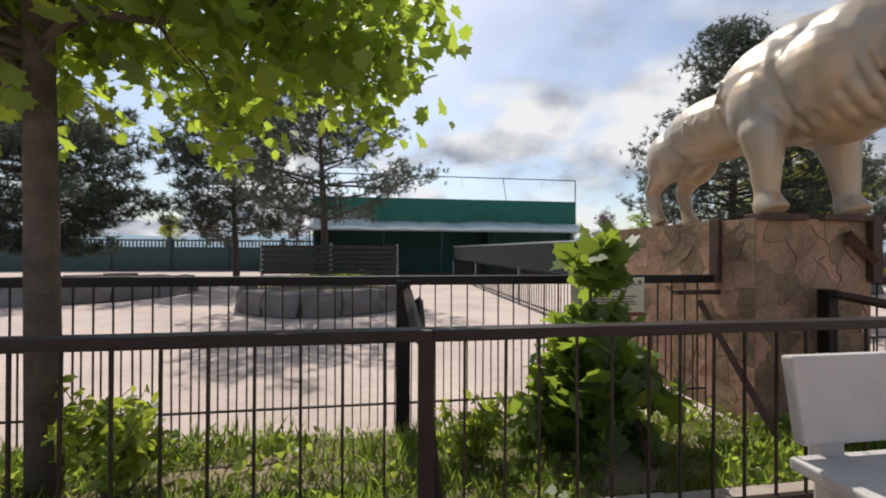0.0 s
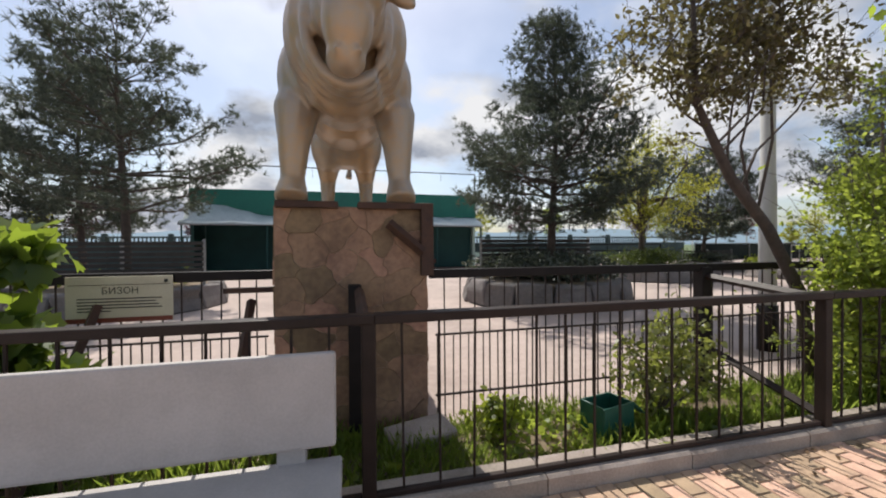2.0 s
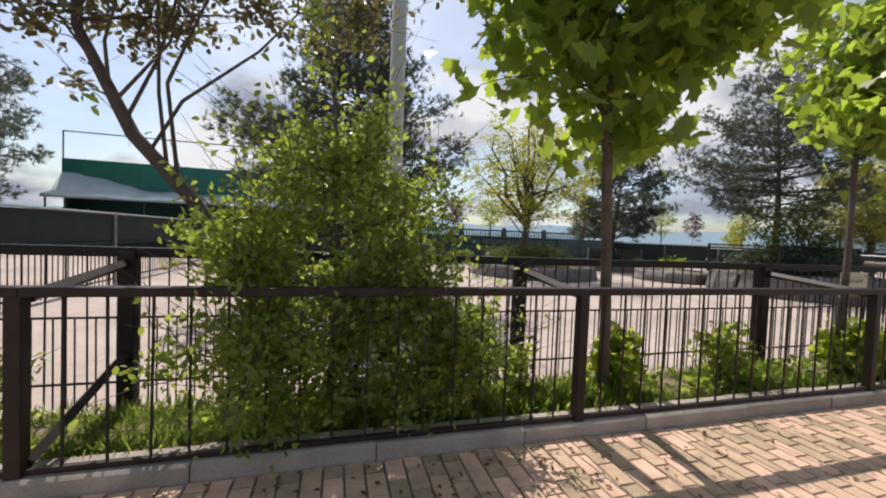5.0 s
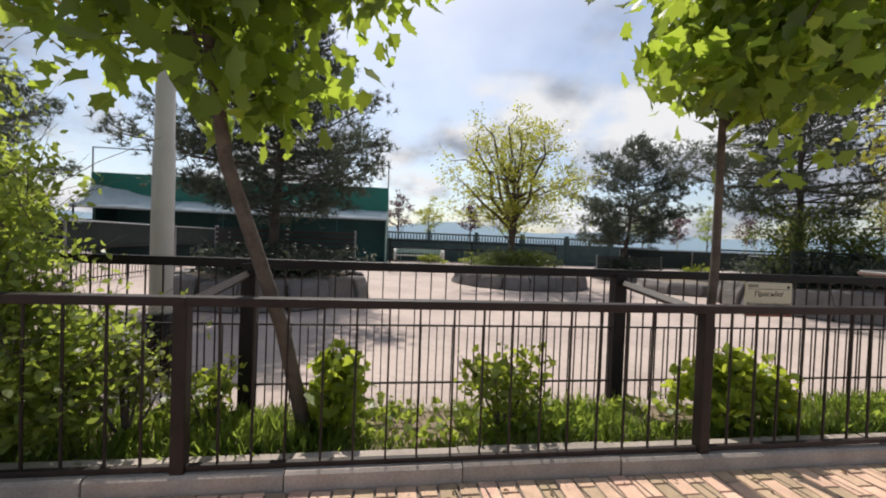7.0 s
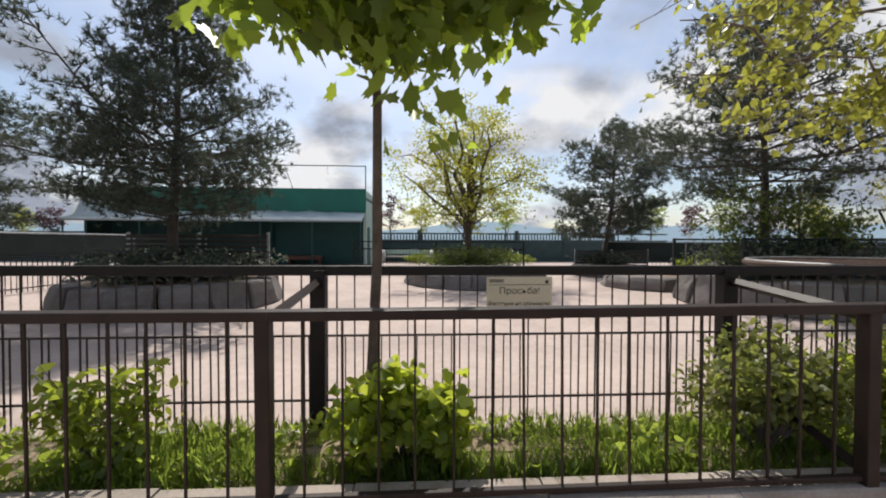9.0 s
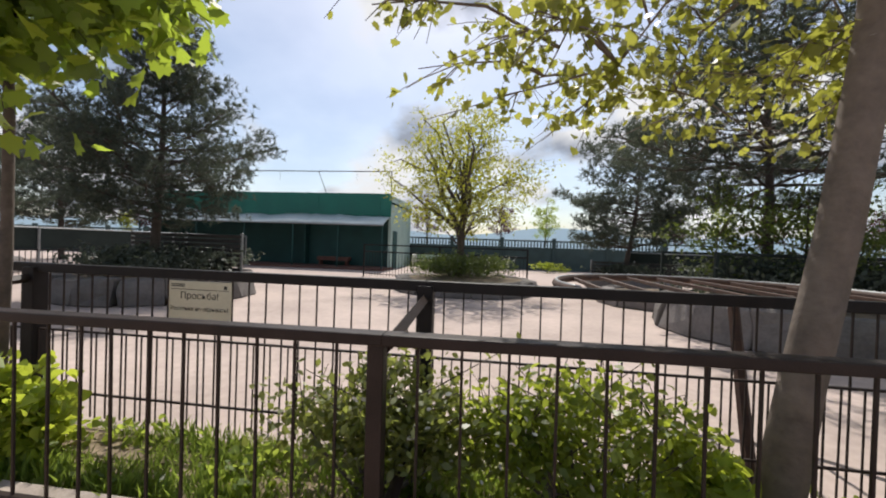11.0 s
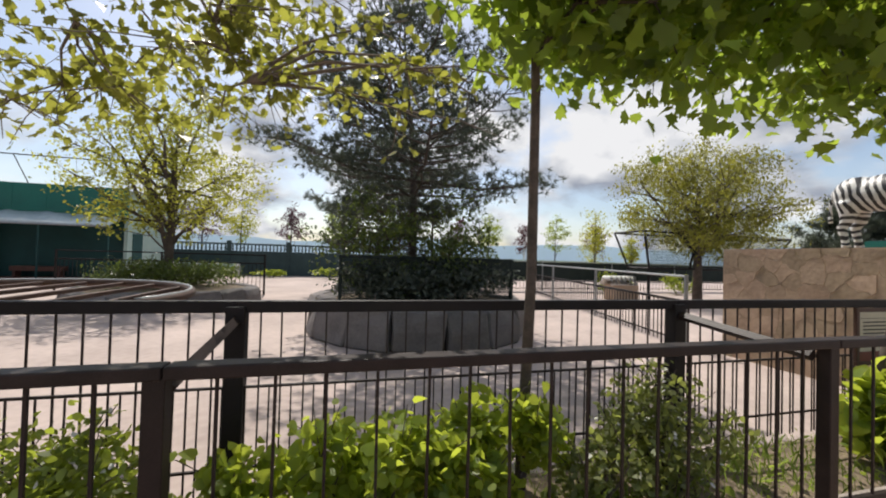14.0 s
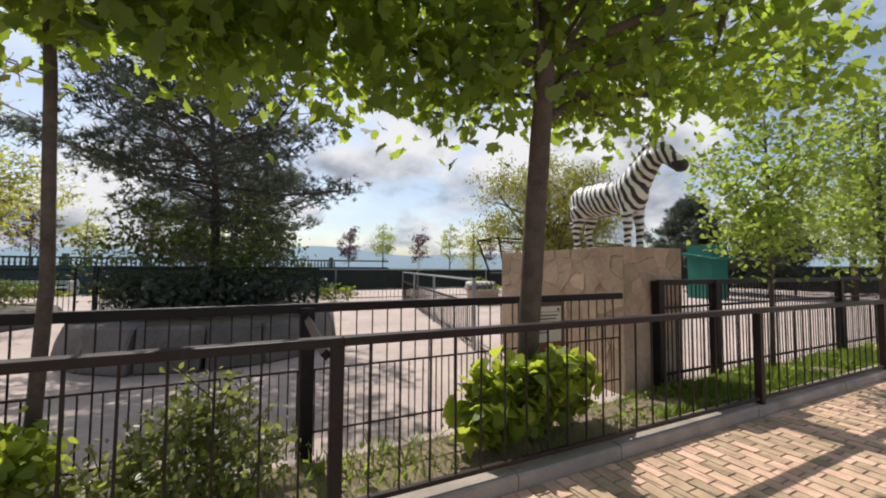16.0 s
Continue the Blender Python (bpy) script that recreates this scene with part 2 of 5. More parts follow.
def zebra_paint():
    """White and black bands: upright along the body, level on the legs."""
    mt = bpy.data.materials.new("zebra_paint")
    mt.use_nodes = True
    n, l = mt.node_tree.nodes, mt.node_tree.links
    bs = n["Principled BSDF"]; bs.inputs["Roughness"].default_value = 0.45
    tcn = n.new("ShaderNodeTexCoord"); sp = n.new("ShaderNodeSeparateXYZ"); l.new(tcn.outputs["Object"], sp.inputs[0])
    wob = n.new("ShaderNodeTexNoise"); wob.inputs["Scale"].default_value = 5.0; l.new(tcn.outputs["Object"], wob.inputs["Vector"])
    def math_(op, a, b):
        m_ = n.new("ShaderNodeMath"); m_.operation = op
        for i, v in enumerate((a, b)):
            if isinstance(v, (int, float)):
                m_.inputs[i].default_value = v
            else:
                l.new(v, m_.inputs[i])
        return m_.outputs[0]
    warp = math_("MULTIPLY", math_("SUBTRACT", wob.outputs["Fac"], 0.5), 0.10)
    body = math_("ADD", math_("SUBTRACT", sp.outputs[1], math_("MULTIPLY", sp.outputs[2], 0.32)), warp)
    leg = math_("ADD", sp.outputs[2], warp)
    s_body = math_("SINE", math_("MULTIPLY", body, 2 * math.pi / 0.088), 0)
    s_leg = math_("SINE", math_("MULTIPLY", leg, 2 * math.pi / 0.085), 0)
    pick = math_("GREATER_THAN", sp.outputs[2], 0.46)
    mixv = n.new("ShaderNodeMix"); l.new(pick, mixv.inputs[0]); l.new(s_leg, mixv.inputs[2]); l.new(s_body, mixv.inputs[3])
    snout = math_("MULTIPLY", math_("LESS_THAN", sp.outputs[1], -0.88), math_("LESS_THAN", sp.outputs[2], 1.0))
    val = math_("SUBTRACT", mixv.outputs[0], math_("MULTIPLY", snout, 3.0))
    rp = n.new("ShaderNodeValToRGB")
    rp.color_ramp.elements[0].position, rp.color_ramp.elements[1].position = 0.46, 0.56
    rp.color_ramp.elements[0].color, rp.color_ramp.elements[1].color = (0.025, 0.024, 0.024, 1), (0.70, 0.69, 0.66, 1)
    l.new(math_("MULTIPLY_ADD", val, 0.5), rp.inputs[0])
    rp.inputs[0].links[0].from_node.inputs[2].default_value = 0.5
    l.new(rp.outputs["Color"], bs.inputs["Base Color"])
    return mt


M_ZEBRA = zebra_paint()

# ---- mesh helpers ----
rng = np.random.default_rng(7)


class Shape:
    """Collects vertices and faces of one mesh."""

    def __init__(self):
        self.v, self.f = [], []

    def box(self, x0, x1, y0, y1, z0, z1, m=None):
        k = len(self.v)
        for z in (z0, z1):
            for x, y in ((x0, y0), (x1, y0), (x1, y1), (x0, y1)):
                p = Vector((x, y, z))
                self.v.append(tuple(m @ p if m else p))
        self.f += [tuple(k + i for i in q) for q in ((3, 2, 1, 0), (4, 5, 6, 7), (0, 1, 5, 4), (1, 2, 6, 5), (2, 3, 7, 6), (3, 0, 4, 7))]
        return self

    def tube(self, pts, radii, n=7, cap=True):
        k = len(self.v)
        pts = [Vector([float(q) for q in p]) for p in pts]
        for i, p in enumerate(pts):
            d = (pts[min(i + 1, len(pts) - 1)] - pts[max(i - 1, 0)]).normalized()
            u = d.cross(Vector((0.31, 0.95, 0.1)) if abs(d.z) > 0.8 else Vector((0, 0, 1))).normalized()
            w = d.cross(u)
            for j in range(n):
                a = 2 * math.pi * j / n
                self.v.append(tuple(p + float(radii[i]) * (math.cos(a) * u + math.sin(a) * w)))
        for i in range(len(pts) - 1):
            for j in range(n):
                a, b = k + i * n + j, k + i * n + (j + 1) % n
                self.f.append((a, b, b + n, a + n))
        if cap:
            self.f.append(tuple(k + j for j in range(n))[::-1])
            self.f.append(tuple(k + (len(pts) - 1) * n + j for j in range(n)))
        return self

    def ball(self, c, r, m=None, seg=16, ring=10):
        k = len(self.v)
        for i in range(1, ring):
            a = math.pi * i / ring
            for j in range(seg):
                b = 2 * math.pi * j / seg
                p = Vector((r[0] * math.sin(a) * math.cos(b), r[1] * math.sin(a) * math.sin(b), r[2] * math.cos(a)))
                self.v.append(tuple(Vector(c) + (m @ p if m else p)))
        for i in range(ring - 2):
            for j in range(seg):
                a, b = k + i * seg + j, k + i * seg + (j + 1) % seg
                self.f.append((a, a + seg, b + seg, b))
        self.f.append(tuple(k + j for j in range(seg)))
        self.f.append(tuple(k + (ring - 2) * seg + j for j in range(seg))[::-1])
        return self

    def mesh(self, name, mat, smooth=False):
        me = bpy.data.meshes.new(name)
        me.from_pydata(self.v, [], self.f)
        me.materials.append(mat)
        if smooth:
            me.shade_smooth()
        return me


def rounded_box(name, x0, x1, y0, y1, z0, z1, mat, r=0.008, segments=2):
    bm = bmesh.new()
    bmesh.ops.create_cube(bm, size=1)
    for v in bm.verts:
        v.co = Vector(((x0 + x1) / 2 + v.co.x * (x1 - x0), (y0 + y1) / 2 + v.co.y * (y1 - y0), (z0 + z1) / 2 + v.co.z * (z1 - z0)))
    bmesh.ops.bevel(bm, geom=bm.edges[:], offset=r, segments=segments, affect="EDGES", profile=0.5)
    me = bpy.data.meshes.new(name)
    bm.to_mesh(me)
    bm.free()
    me.materials.append(mat)
    return me


def part(name, me, parent=None, label="", m=None):
    """Links a mesh as one object under a thing or a part."""
    ob = new(name, me)
    if parent:
        ob.parent = parent
    if m:
        ob.matrix_basis = m
    return tagged(ob, label)


def thing(name, label, category, at=(0, 0, 0), group="", kind="", rz=0):
    ob = new(name)
    ob.empty_display_size = 0.1
    ob.matrix_basis = pose(*at, 0, 0, rz)
    return tagged(ob, label, category, group, kind)


def flat_pieces(name, outline, places, axes_u, axes_v, sizes, mat):
    """Many copies of one flat outline in one mesh: leaves, needles, blades."""
    k, n = len(outline), len(places)
    o = np.asarray(outline, float)
    v = places[:, None, :] + sizes[:, None, None] * (o[None, :, :1] * axes_u[:, None, :] + o[None, :, 1:2] * axes_v[:, None, :])
    if o.shape[1] > 2:
        w = np.cross(axes_u, axes_v)
        v = v + sizes[:, None, None] * o[None, :, 2:3] * w[:, None, :]
    me = bpy.data.meshes.new(name)
    me.vertices.add(n * k); me.loops.add(n * k); me.polygons.add(n)
    me.vertices.foreach_set("co", v.reshape(-1).astype(np.float32))
    me.loops.foreach_set("vertex_index", np.arange(n * k, dtype=np.int32))
    me.polygons.foreach_set("loop_start", np.arange(0, n * k, k, dtype=np.int32))
    me.update(calc_edges=True)
    me.materials.append(mat)
    return me


def frames_of(n, tilt, sag=0.0):
    """Random right-angled axes; tilt 0 keeps the pieces level, 1 leaves them free."""
    nz = rng.normal(size=(n, 3)) * tilt + np.array([0, 0, 1.0 - 0.6 * tilt])
    nz /= np.linalg.norm(nz, axis=1)[:, None]
    u = np.cross(nz, rng.normal(size=(n, 3)))
    u /= np.linalg.norm(u, axis=1)[:, None]
    v = np.cross(nz, u)
    v[:, 2] -= sag
    return u, v / np.linalg.norm(v, axis=1)[:, None]


MAPLE = [(0, -0.40), (0.18, -0.36), (0.46, -0.38), (0.43, -0.17), (0.63, 0.05), (0.45, 0.15), (0.41, 0.38), (0.18, 0.31), (0, 0.62),
         (-0.18, 0.31), (-0.41, 0.38), (-0.45, 0.15), (-0.63, 0.05), (-0.43, -0.17), (-0.46, -0.38), (-0.18, -0.36)]
OVAL = [(0, -0.5), (0.22, -0.25), (0.28, 0.05), (0.15, 0.35), (0, 0.55), (-0.15, 0.35), (-0.28, 0.05), (-0.22, -0.25)]
HEART = [(0, -0.42), (0.25, -0.5), (0.48, -0.25), (0.42, 0.1), (0.2, 0.4), (0, 0.62), (-0.2, 0.4), (-0.42, 0.1), (-0.48, -0.25), (-0.25, -0.5)]
BLADE = [(-0.05, 0), (0.05, 0), (0.035, 0.55, 0.08), (0, 1.0, 0.28), (-0.035, 0.55, 0.08)]
BLADE = [(*p, 0)[:3] for p in BLADE]
# leaves are folded a little along the midrib and droop at the tip
MAPLE, OVAL, HEART = ([(x, y, 0.32 * abs(x) - 0.22 * y * y) for x, y in o] for o in (MAPLE, OVAL, HEART))


def leafy_tree(name, label, category, trunk, radii, blobs, clumps, leaves, size, outline, leaf_mat, bark, spread=0.22, tilt=0.7, sag=0.4, group="", first=0.35, whips=0, limbs=0, lift_=1.0, twig=1.0, stout=1.0, arch=0.0):
    """A tapered trunk, a few crooked limbs, twigs to clumps inside the given crown volumes, and leaves about the clumps."""
    base = Vector(trunk[0])
    top = thing(name, label, category, tuple(base), group)
    pts = [Vector(p) - base for p in trunk]
    wood = Shape().tube(pts, radii, 10)
    weights = np.array([b[3] * b[4] * b[5] for b in blobs]); weights = weights / weights.sum()
    spots = []
    for i in range(clumps):
        bx = blobs[rng.choice(len(blobs), p=weights)]
        d = rng.normal(size=3); d /= np.linalg.norm(d)
        spots.append(Vector(np.array(bx[:3]) + d * (rng.random() ** 0.42 * (1 + 0.35 * rng.random() ** 4)) * np.array(bx[3:6]) - np.array(base)))
    def on_trunk(z):
        j = max(k for k in range(len(pts)) if pts[k].z <= z or k == 0)
        j2 = min(j + 1, len(pts) - 1)
        f = 0 if j2 == j else min(1.0, max(0.0, (z - pts[j].z) / max(1e-3, pts[j2].z - pts[j].z)))
        return pts[j].lerp(pts[j2], f), radii[j] + (radii[j2] - radii[j]) * f
    lines = [[on_trunk(first * pts[-1].z + (1 - first) * pts[-1].z * q)[0] for q in np.linspace(0.08, 1.0, 10)]]
    for i in range(limbs or max(4, clumps // 11)):
        c = spots[i % len(spots)]
        z = pts[-1].z * (first + (0.95 - first) * ((i * 0.618) % 1.0))
        s, r = on_trunk(min(z, max(first * pts[-1].z, c.z - 0.15)))
        e = s.lerp(c, 0.9)
        side = Vector((rng.normal(), rng.normal(), 0.6)) * 0.09 * (e - s).length
        line = [s, s.lerp(e, 0.25) + side, s.lerp(e, 0.55) + side * 0.3 + Vector((0, 0, arch * (e - s).length - 0.03)), s.lerp(e, 0.8) + side * 0.8 + Vector((0, 0, 0.8 * arch * (e - s).length)), e]
        rl = min(r * 0.55, 0.012 + 0.012 * (e - s).length) * stout
        wood.tube(line, [rl, rl * 0.8, rl * 0.6, rl * 0.42, rl * 0.2], 6, False)
        lines.append(line)
    knots = [(a.lerp(b_, f), line) for line in lines for a, b_ in zip(line[1:], line[2:]) for f in (0.0, 0.33, 0.66, 1.0)]
    places = []
    for c in spots:
        s = min((k for k, _ in knots), key=lambda k: (k - c).length + 0.6 * max(0.0, k.z - c.z))
        bend = Vector((rng.normal(), rng.normal(), 0.9)) * 0.10 * (c - s).length
        mid, mid2 = s.lerp(c, 0.4) + bend, s.lerp(c, 0.75) + bend * 0.6
        rl = (0.004 + 0.005 * (c - s).length) * twig
        wood.tube([s, mid, mid2, c], [rl, rl * 0.75, rl * 0.5, rl * 0.3], 5, False)
        m = max(1, int(leaves * (0.6 + 0.8 * rng.random())))
        t = rng.random(m) ** 0.6
        along = np.array([tuple(mid.lerp(c, float(q))) for q in t])
        places.append(along + rng.normal(size=(m, 3)) * spread * np.array([1, 1, 0.7]))
        for w in range(whips):
            tip = c + Vector((rng.normal() * 0.30, rng.normal() * 0.25, (0.10 + rng.random() * 0.25) * lift_))
            wood.tube([mid2, mid2.lerp(tip, 0.6) + bend * 0.4, tip], [rl * 0.5, rl * 0.35, rl * 0.2], 4, False)
            q = rng.random(6)
            places.append(np.array([tuple(mid2.lerp(tip, float(a))) for a in q]) + rng.normal(size=(6, 3)) * 0.05)
    part("trunk", wood.mesh("trunk", bark, True), top)
    p = np.concatenate(places)
    u, v = frames_of(len(p), tilt, sag)
    part("crown", flat_pieces("crown", outline, p, u, v, size * (0.65 + 0.6 * rng.random(len(p))), leaf_mat), top)
    return top


def pine_tree(name, label, at, height, profile, bare, group="pines in the enclosures", lean=(0, 0), tufts=5, needle=0.17, thick=0.05, levels=12, open_=0.0, puff=0.15, per=13):
    """A pine: whorls of crooked limbs whose reach follows a profile, each carrying separate puffs of needles at its twig ends."""
    top = thing(name, label, "pine tree", at, group)
    pts = [Vector((lean[0] * q + 0.08 * math.sin(5 * q + at[0]), lean[1] * q, height * q)) for q in [k / 9 for k in range(10)]]
    r0 = 0.014 * height + 0.03
    wood = Shape().tube(pts, [r0 * (1 - 0.93 * k / 9) for k in range(10)], 9)
    hs, rs = [p[0] for p in profile], [p[1] for p in profile]
    tips, heads = [], []
    def puff_at(c, out):
        for w in range(tufts):
            tips.append(tuple(c + Vector((rng.normal(), rng.normal(), 0.8 * rng.normal())) * puff * 0.62))
            heads.append(tuple(out))
    for i in range(levels):
        turn = rng.random() * 6.28
        arms = 6 if i < levels * 0.75 else 5
        for j in range(arms):
            h = min(1.0, max(0.0, (i + 0.5 * rng.random()) / (levels - 0.6)))
            if rng.random() < open_:
                continue
            q = min(0.985, bare + (1 - bare) * h * 0.98)
            k = min(8, int(q * 9))
            s = pts[k].lerp(pts[k + 1], q * 9 - k)
            length = float(np.interp(h, hs, rs)) * (0.62 + 0.46 * rng.random())
            a = turn + 6.28 * j / arms + 0.25 * rng.normal()
            d = Vector((math.cos(a), math.sin(a), 0))
            side = Vector((-d.y, d.x, 0))
            climb = 0.10 + 0.62 * h * h + 0.16 * rng.normal()
            mid = s + d * length * 0.55 + Vector((0, 0, length * climb * 0.45)) + side * 0.08 * length * rng.normal()
            e = s + d * length + Vector((0, 0, length * climb + 0.12 * length))
            rb = 0.010 + 0.011 * length
            wood.tube([s, s.lerp(mid, 0.5) + Vector((0, 0, 0.02)), mid, e], [rb, rb * 0.8, rb * 0.6, rb * 0.22], 5, False)
            puff_at(e, d + Vector((0, 0, 0.8)))
            for n_ in range(1 + int(length * 3.6)):
                f = 0.28 + 0.70 * (n_ + rng.random()) / (1 + int(length * 3.6))
                p = s.lerp(mid, f / 0.55) if f < 0.55 else mid.lerp(e, (f - 0.55) / 0.45)
                g = (1 if n_ % 2 else -1) * (0.10 + (0.16 + 0.30 * rng.random()) * length * (1.05 - f))
                c = p + side * g + d * 0.10 * length + Vector((0, 0, 0.05 + 0.10 * rng.random()))
                wood.tube([p, p.lerp(c, 0.6) + Vector((0, 0, -0.02)), c], [rb * 0.38, rb * 0.28, rb * 0.14], 4, False)
                puff_at(c, d * 0.7 + side * (1 if g > 0 else -1) * 0.5 + Vector((0, 0, 0.7)))
    part("trunk", wood.mesh("trunk", M_PINE_BARK, True), top)
    p = np.repeat(np.array(tips), per, axis=0)
    v = rng.normal(size=p.shape) * 0.75 + np.repeat(np.array(heads), per, axis=0) * 0.6
    v /= np.linalg.norm(v, axis=1)[:, None]
    u = np.cross(v, rng.normal(size=p.shape)); u /= np.linalg.norm(u, axis=1)[:, None]
    part("crown", flat_pieces("crown", [(-thick, 0), (thick, 0), (0, 1.0)], p, u, v, needle * (0.7 + 0.6 * rng.random(len(p))), M_NEEDLE), top)
    return top


def bush(name, label, at, rx, ry, h, n, size, outline, leaf_mat, lumps=9, tilt=0.7, sag=0.2, petals=0, group="bushes in the strip", stems=12):
    """A bush of several lumps on stems, leaves thickest near its outside."""
    top = thing(name, label, "bush", at, group)
    wood, places = Shape(), []
    for i in range(lumps):
        a, q = 2 * math.pi * rng.random(), rng.random() ** 0.6
        c = np.array([rx * 0.66 * q * math.cos(a), ry * 0.66 * q * math.sin(a), h * (0.24 + 0.53 * rng.random() * (1.15 - 0.4 * q))])
        r = np.array([rx, ry, h]) * np.array([0.42, 0.45, 0.26]) * (0.75 + 0.5 * rng.random())
        m = n // lumps
        d = rng.normal(size=(m, 3)); d /= np.linalg.norm(d, axis=1)[:, None]
        places.append(c + d * r * (rng.random((m, 1)) ** 0.4) + rng.normal(size=(m, 3)) * 0.025)
        wood.tube([(0.2 * c[0], 0.2 * c[1], 0), (0.7 * c[0], 0.7 * c[1], 0.55 * c[2]), tuple(c)], [0.012, 0.009, 0.004], 5, False)
        for j in range(2):
            tip = c + np.array([rng.normal() * 0.3 * rx, rng.normal() * 0.3 * ry, r[2] * (0.8 + 0.7 * rng.random())])
            wood.tube([tuple(c), tuple(tip)], [0.004, 0.002], 4, False)
            places.append(c + (tip - c) * rng.random((8, 1)) + rng.normal(size=(8, 3)) * 0.03)
    p = np.concatenate(places)
    p = p[p[:, 2] > 0.02]
    tagged(part("twig_work", wood.mesh("twig_work", M_BARK), top), kind="stuff")
    u, v = frames_of(len(p), tilt, sag)
    part("foliage", flat_pieces("foliage", outline, p, u, v, size * (0.6 + 0.7 * rng.random(len(p))), leaf_mat), top)
    if petals:
        k = rng.choice(len(p), petals)
        q = p[k] + np.array([0, -0.03, 0.03])
        u, v = frames_of(petals, 1.0)
        part("blossom", flat_pieces("blossom", OVAL, q, u, v, 0.024 + 0.016 * rng.random(petals), M_PETAL), top, "small white blossoms")
    return top


# ---- the setting ----
def structure(name, me, label=""):
    return tagged(new(name, me), label, kind="structure")


POSTS_FRONT = [-3.7, -0.5, 2.68, 6.02, 9.22, 12.44, 15.59, 18.74, 22.48, 25.79, 30.16, 33.4, 36.6, 39.8, 43.0]
POSTS_BACK = [9.25, 12.44, 15.59, 18.76, 22.49, 25.74]
Y_BACK, Y_LEFT = 1.05, 1.36

gs = Shape()
gs.v = [(-900, -900, -0.012), (900, -900, -0.012), (900, 900, -0.012), (-900, 900, -0.012)]
gs.f = [(0, 1, 2, 3)]
structure("ground", gs.mesh("ground", M_SAND), "pale sandy trodden ground of the enclosures")
fs = Shape()
fs.v = [(-900, 25.2, 0.0), (900, 25.2, 0.0), (900, 900, 0.0), (-900, 900, 0.0)]
fs.f = [(0, 1, 2, 3)]
structure("field", fs.mesh("field", M_FIELD), "green field beyond the enclosures")
structure("paving_bed", Shape().box(-14, 48, -6.0, -0.02, -0.06, -0.007).mesh("paving_bed", M_JOINT), "dark bed under the paving bricks")
# planted strip, slightly mounded
ss = Shape()
xs = np.linspace(-14, 48, 125)
def strip_back(x):
    return float(np.interp(x, [5.2, 5.5], [1.26, 0.96])) + 0.03 * noise.noise((x * 1.3, 0.0, 5.0))
for x in xs:
    for j, y in enumerate(np.linspace(0.205, strip_back(x), 8)):
        edge = math.sin(math.pi * j / 7)
        ss.v.append((x, y, 0.0 + 0.04 * edge + 0.02 * noise.noise((x * 1.7, y * 4, 0)) * edge))
for i in range(124):
    for j in range(7):
        a = i * 8 + j
        ss.f.append((a, a + 8, a + 9, a + 1))
structure("planted_strip", ss.mesh("planted_strip", M_SOIL, True), "dark soil of the planted strip between the fences")
# distant ridges, their haze carried by a pale, faintly glowing colour
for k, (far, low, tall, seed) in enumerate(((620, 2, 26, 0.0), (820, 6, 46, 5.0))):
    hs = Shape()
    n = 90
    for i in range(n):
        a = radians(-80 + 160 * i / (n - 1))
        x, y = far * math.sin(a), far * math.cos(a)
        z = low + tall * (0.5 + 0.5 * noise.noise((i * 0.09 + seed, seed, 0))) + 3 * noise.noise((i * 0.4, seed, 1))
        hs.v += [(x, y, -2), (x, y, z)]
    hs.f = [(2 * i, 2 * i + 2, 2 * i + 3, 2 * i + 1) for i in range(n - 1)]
    structure("backdrop", hs.mesh("backdrop", M_HAZED_HILL, True), "hazy blue-green hills on the horizon")
# kerb blocks, each one metre long, with a chamfer on the walking side
kerb = tagged(new("kerb"), "low grey concrete kerb edging the paving", kind="structure")
kb = Shape()
prof = [(0.0, -0.05), (0.0, 0.085), (0.018, 0.10), (0.20, 0.10), (0.20, -0.05)]
for x in (0.004, 0.996):
    kb.v += [(x, y, z) for y, z in prof]
kb.f = [(4, 3, 2, 1, 0), (5, 6, 7, 8, 9)] + [(i, (i + 1) % 5, 5 + (i + 1) % 5, 5 + i) for i in range(5)]
kerb_mesh = kb.mesh("kerb_block", M_CONCRETE)
for i in range(60):
    part("kerb_block", kerb_mesh, kerb, m=pose(-13 + i, 0.004 * math.sin(i * 3.3), 0.004 * math.sin(i * 1.7)))

# ---- fences ----
def bar_mesh(name, w, d, h, mat):
    return Shape().box(-w / 2, w / 2, -d / 2, d / 2, 0, h).mesh(name, mat)


picket_front = bar_mesh("picket", 0.0115, 0.0115, 0.88, M_IRON)
picket_tall = bar_mesh("picket", 0.0095, 0.0095, 1.13, M_IRON)
picket_short = bar_mesh("picket", 0.0085, 0.0085, 0.66, M_IRON)


def rise(x):
    """The fence rises a few centimetres along the middle of its run."""
    return float(np.interp(x, [15.6, 18.7, 22.5, 25.8, 30.2, 36.6], [0.0, 0.018, 0.045, 0.050, 0.032, 0.0]))


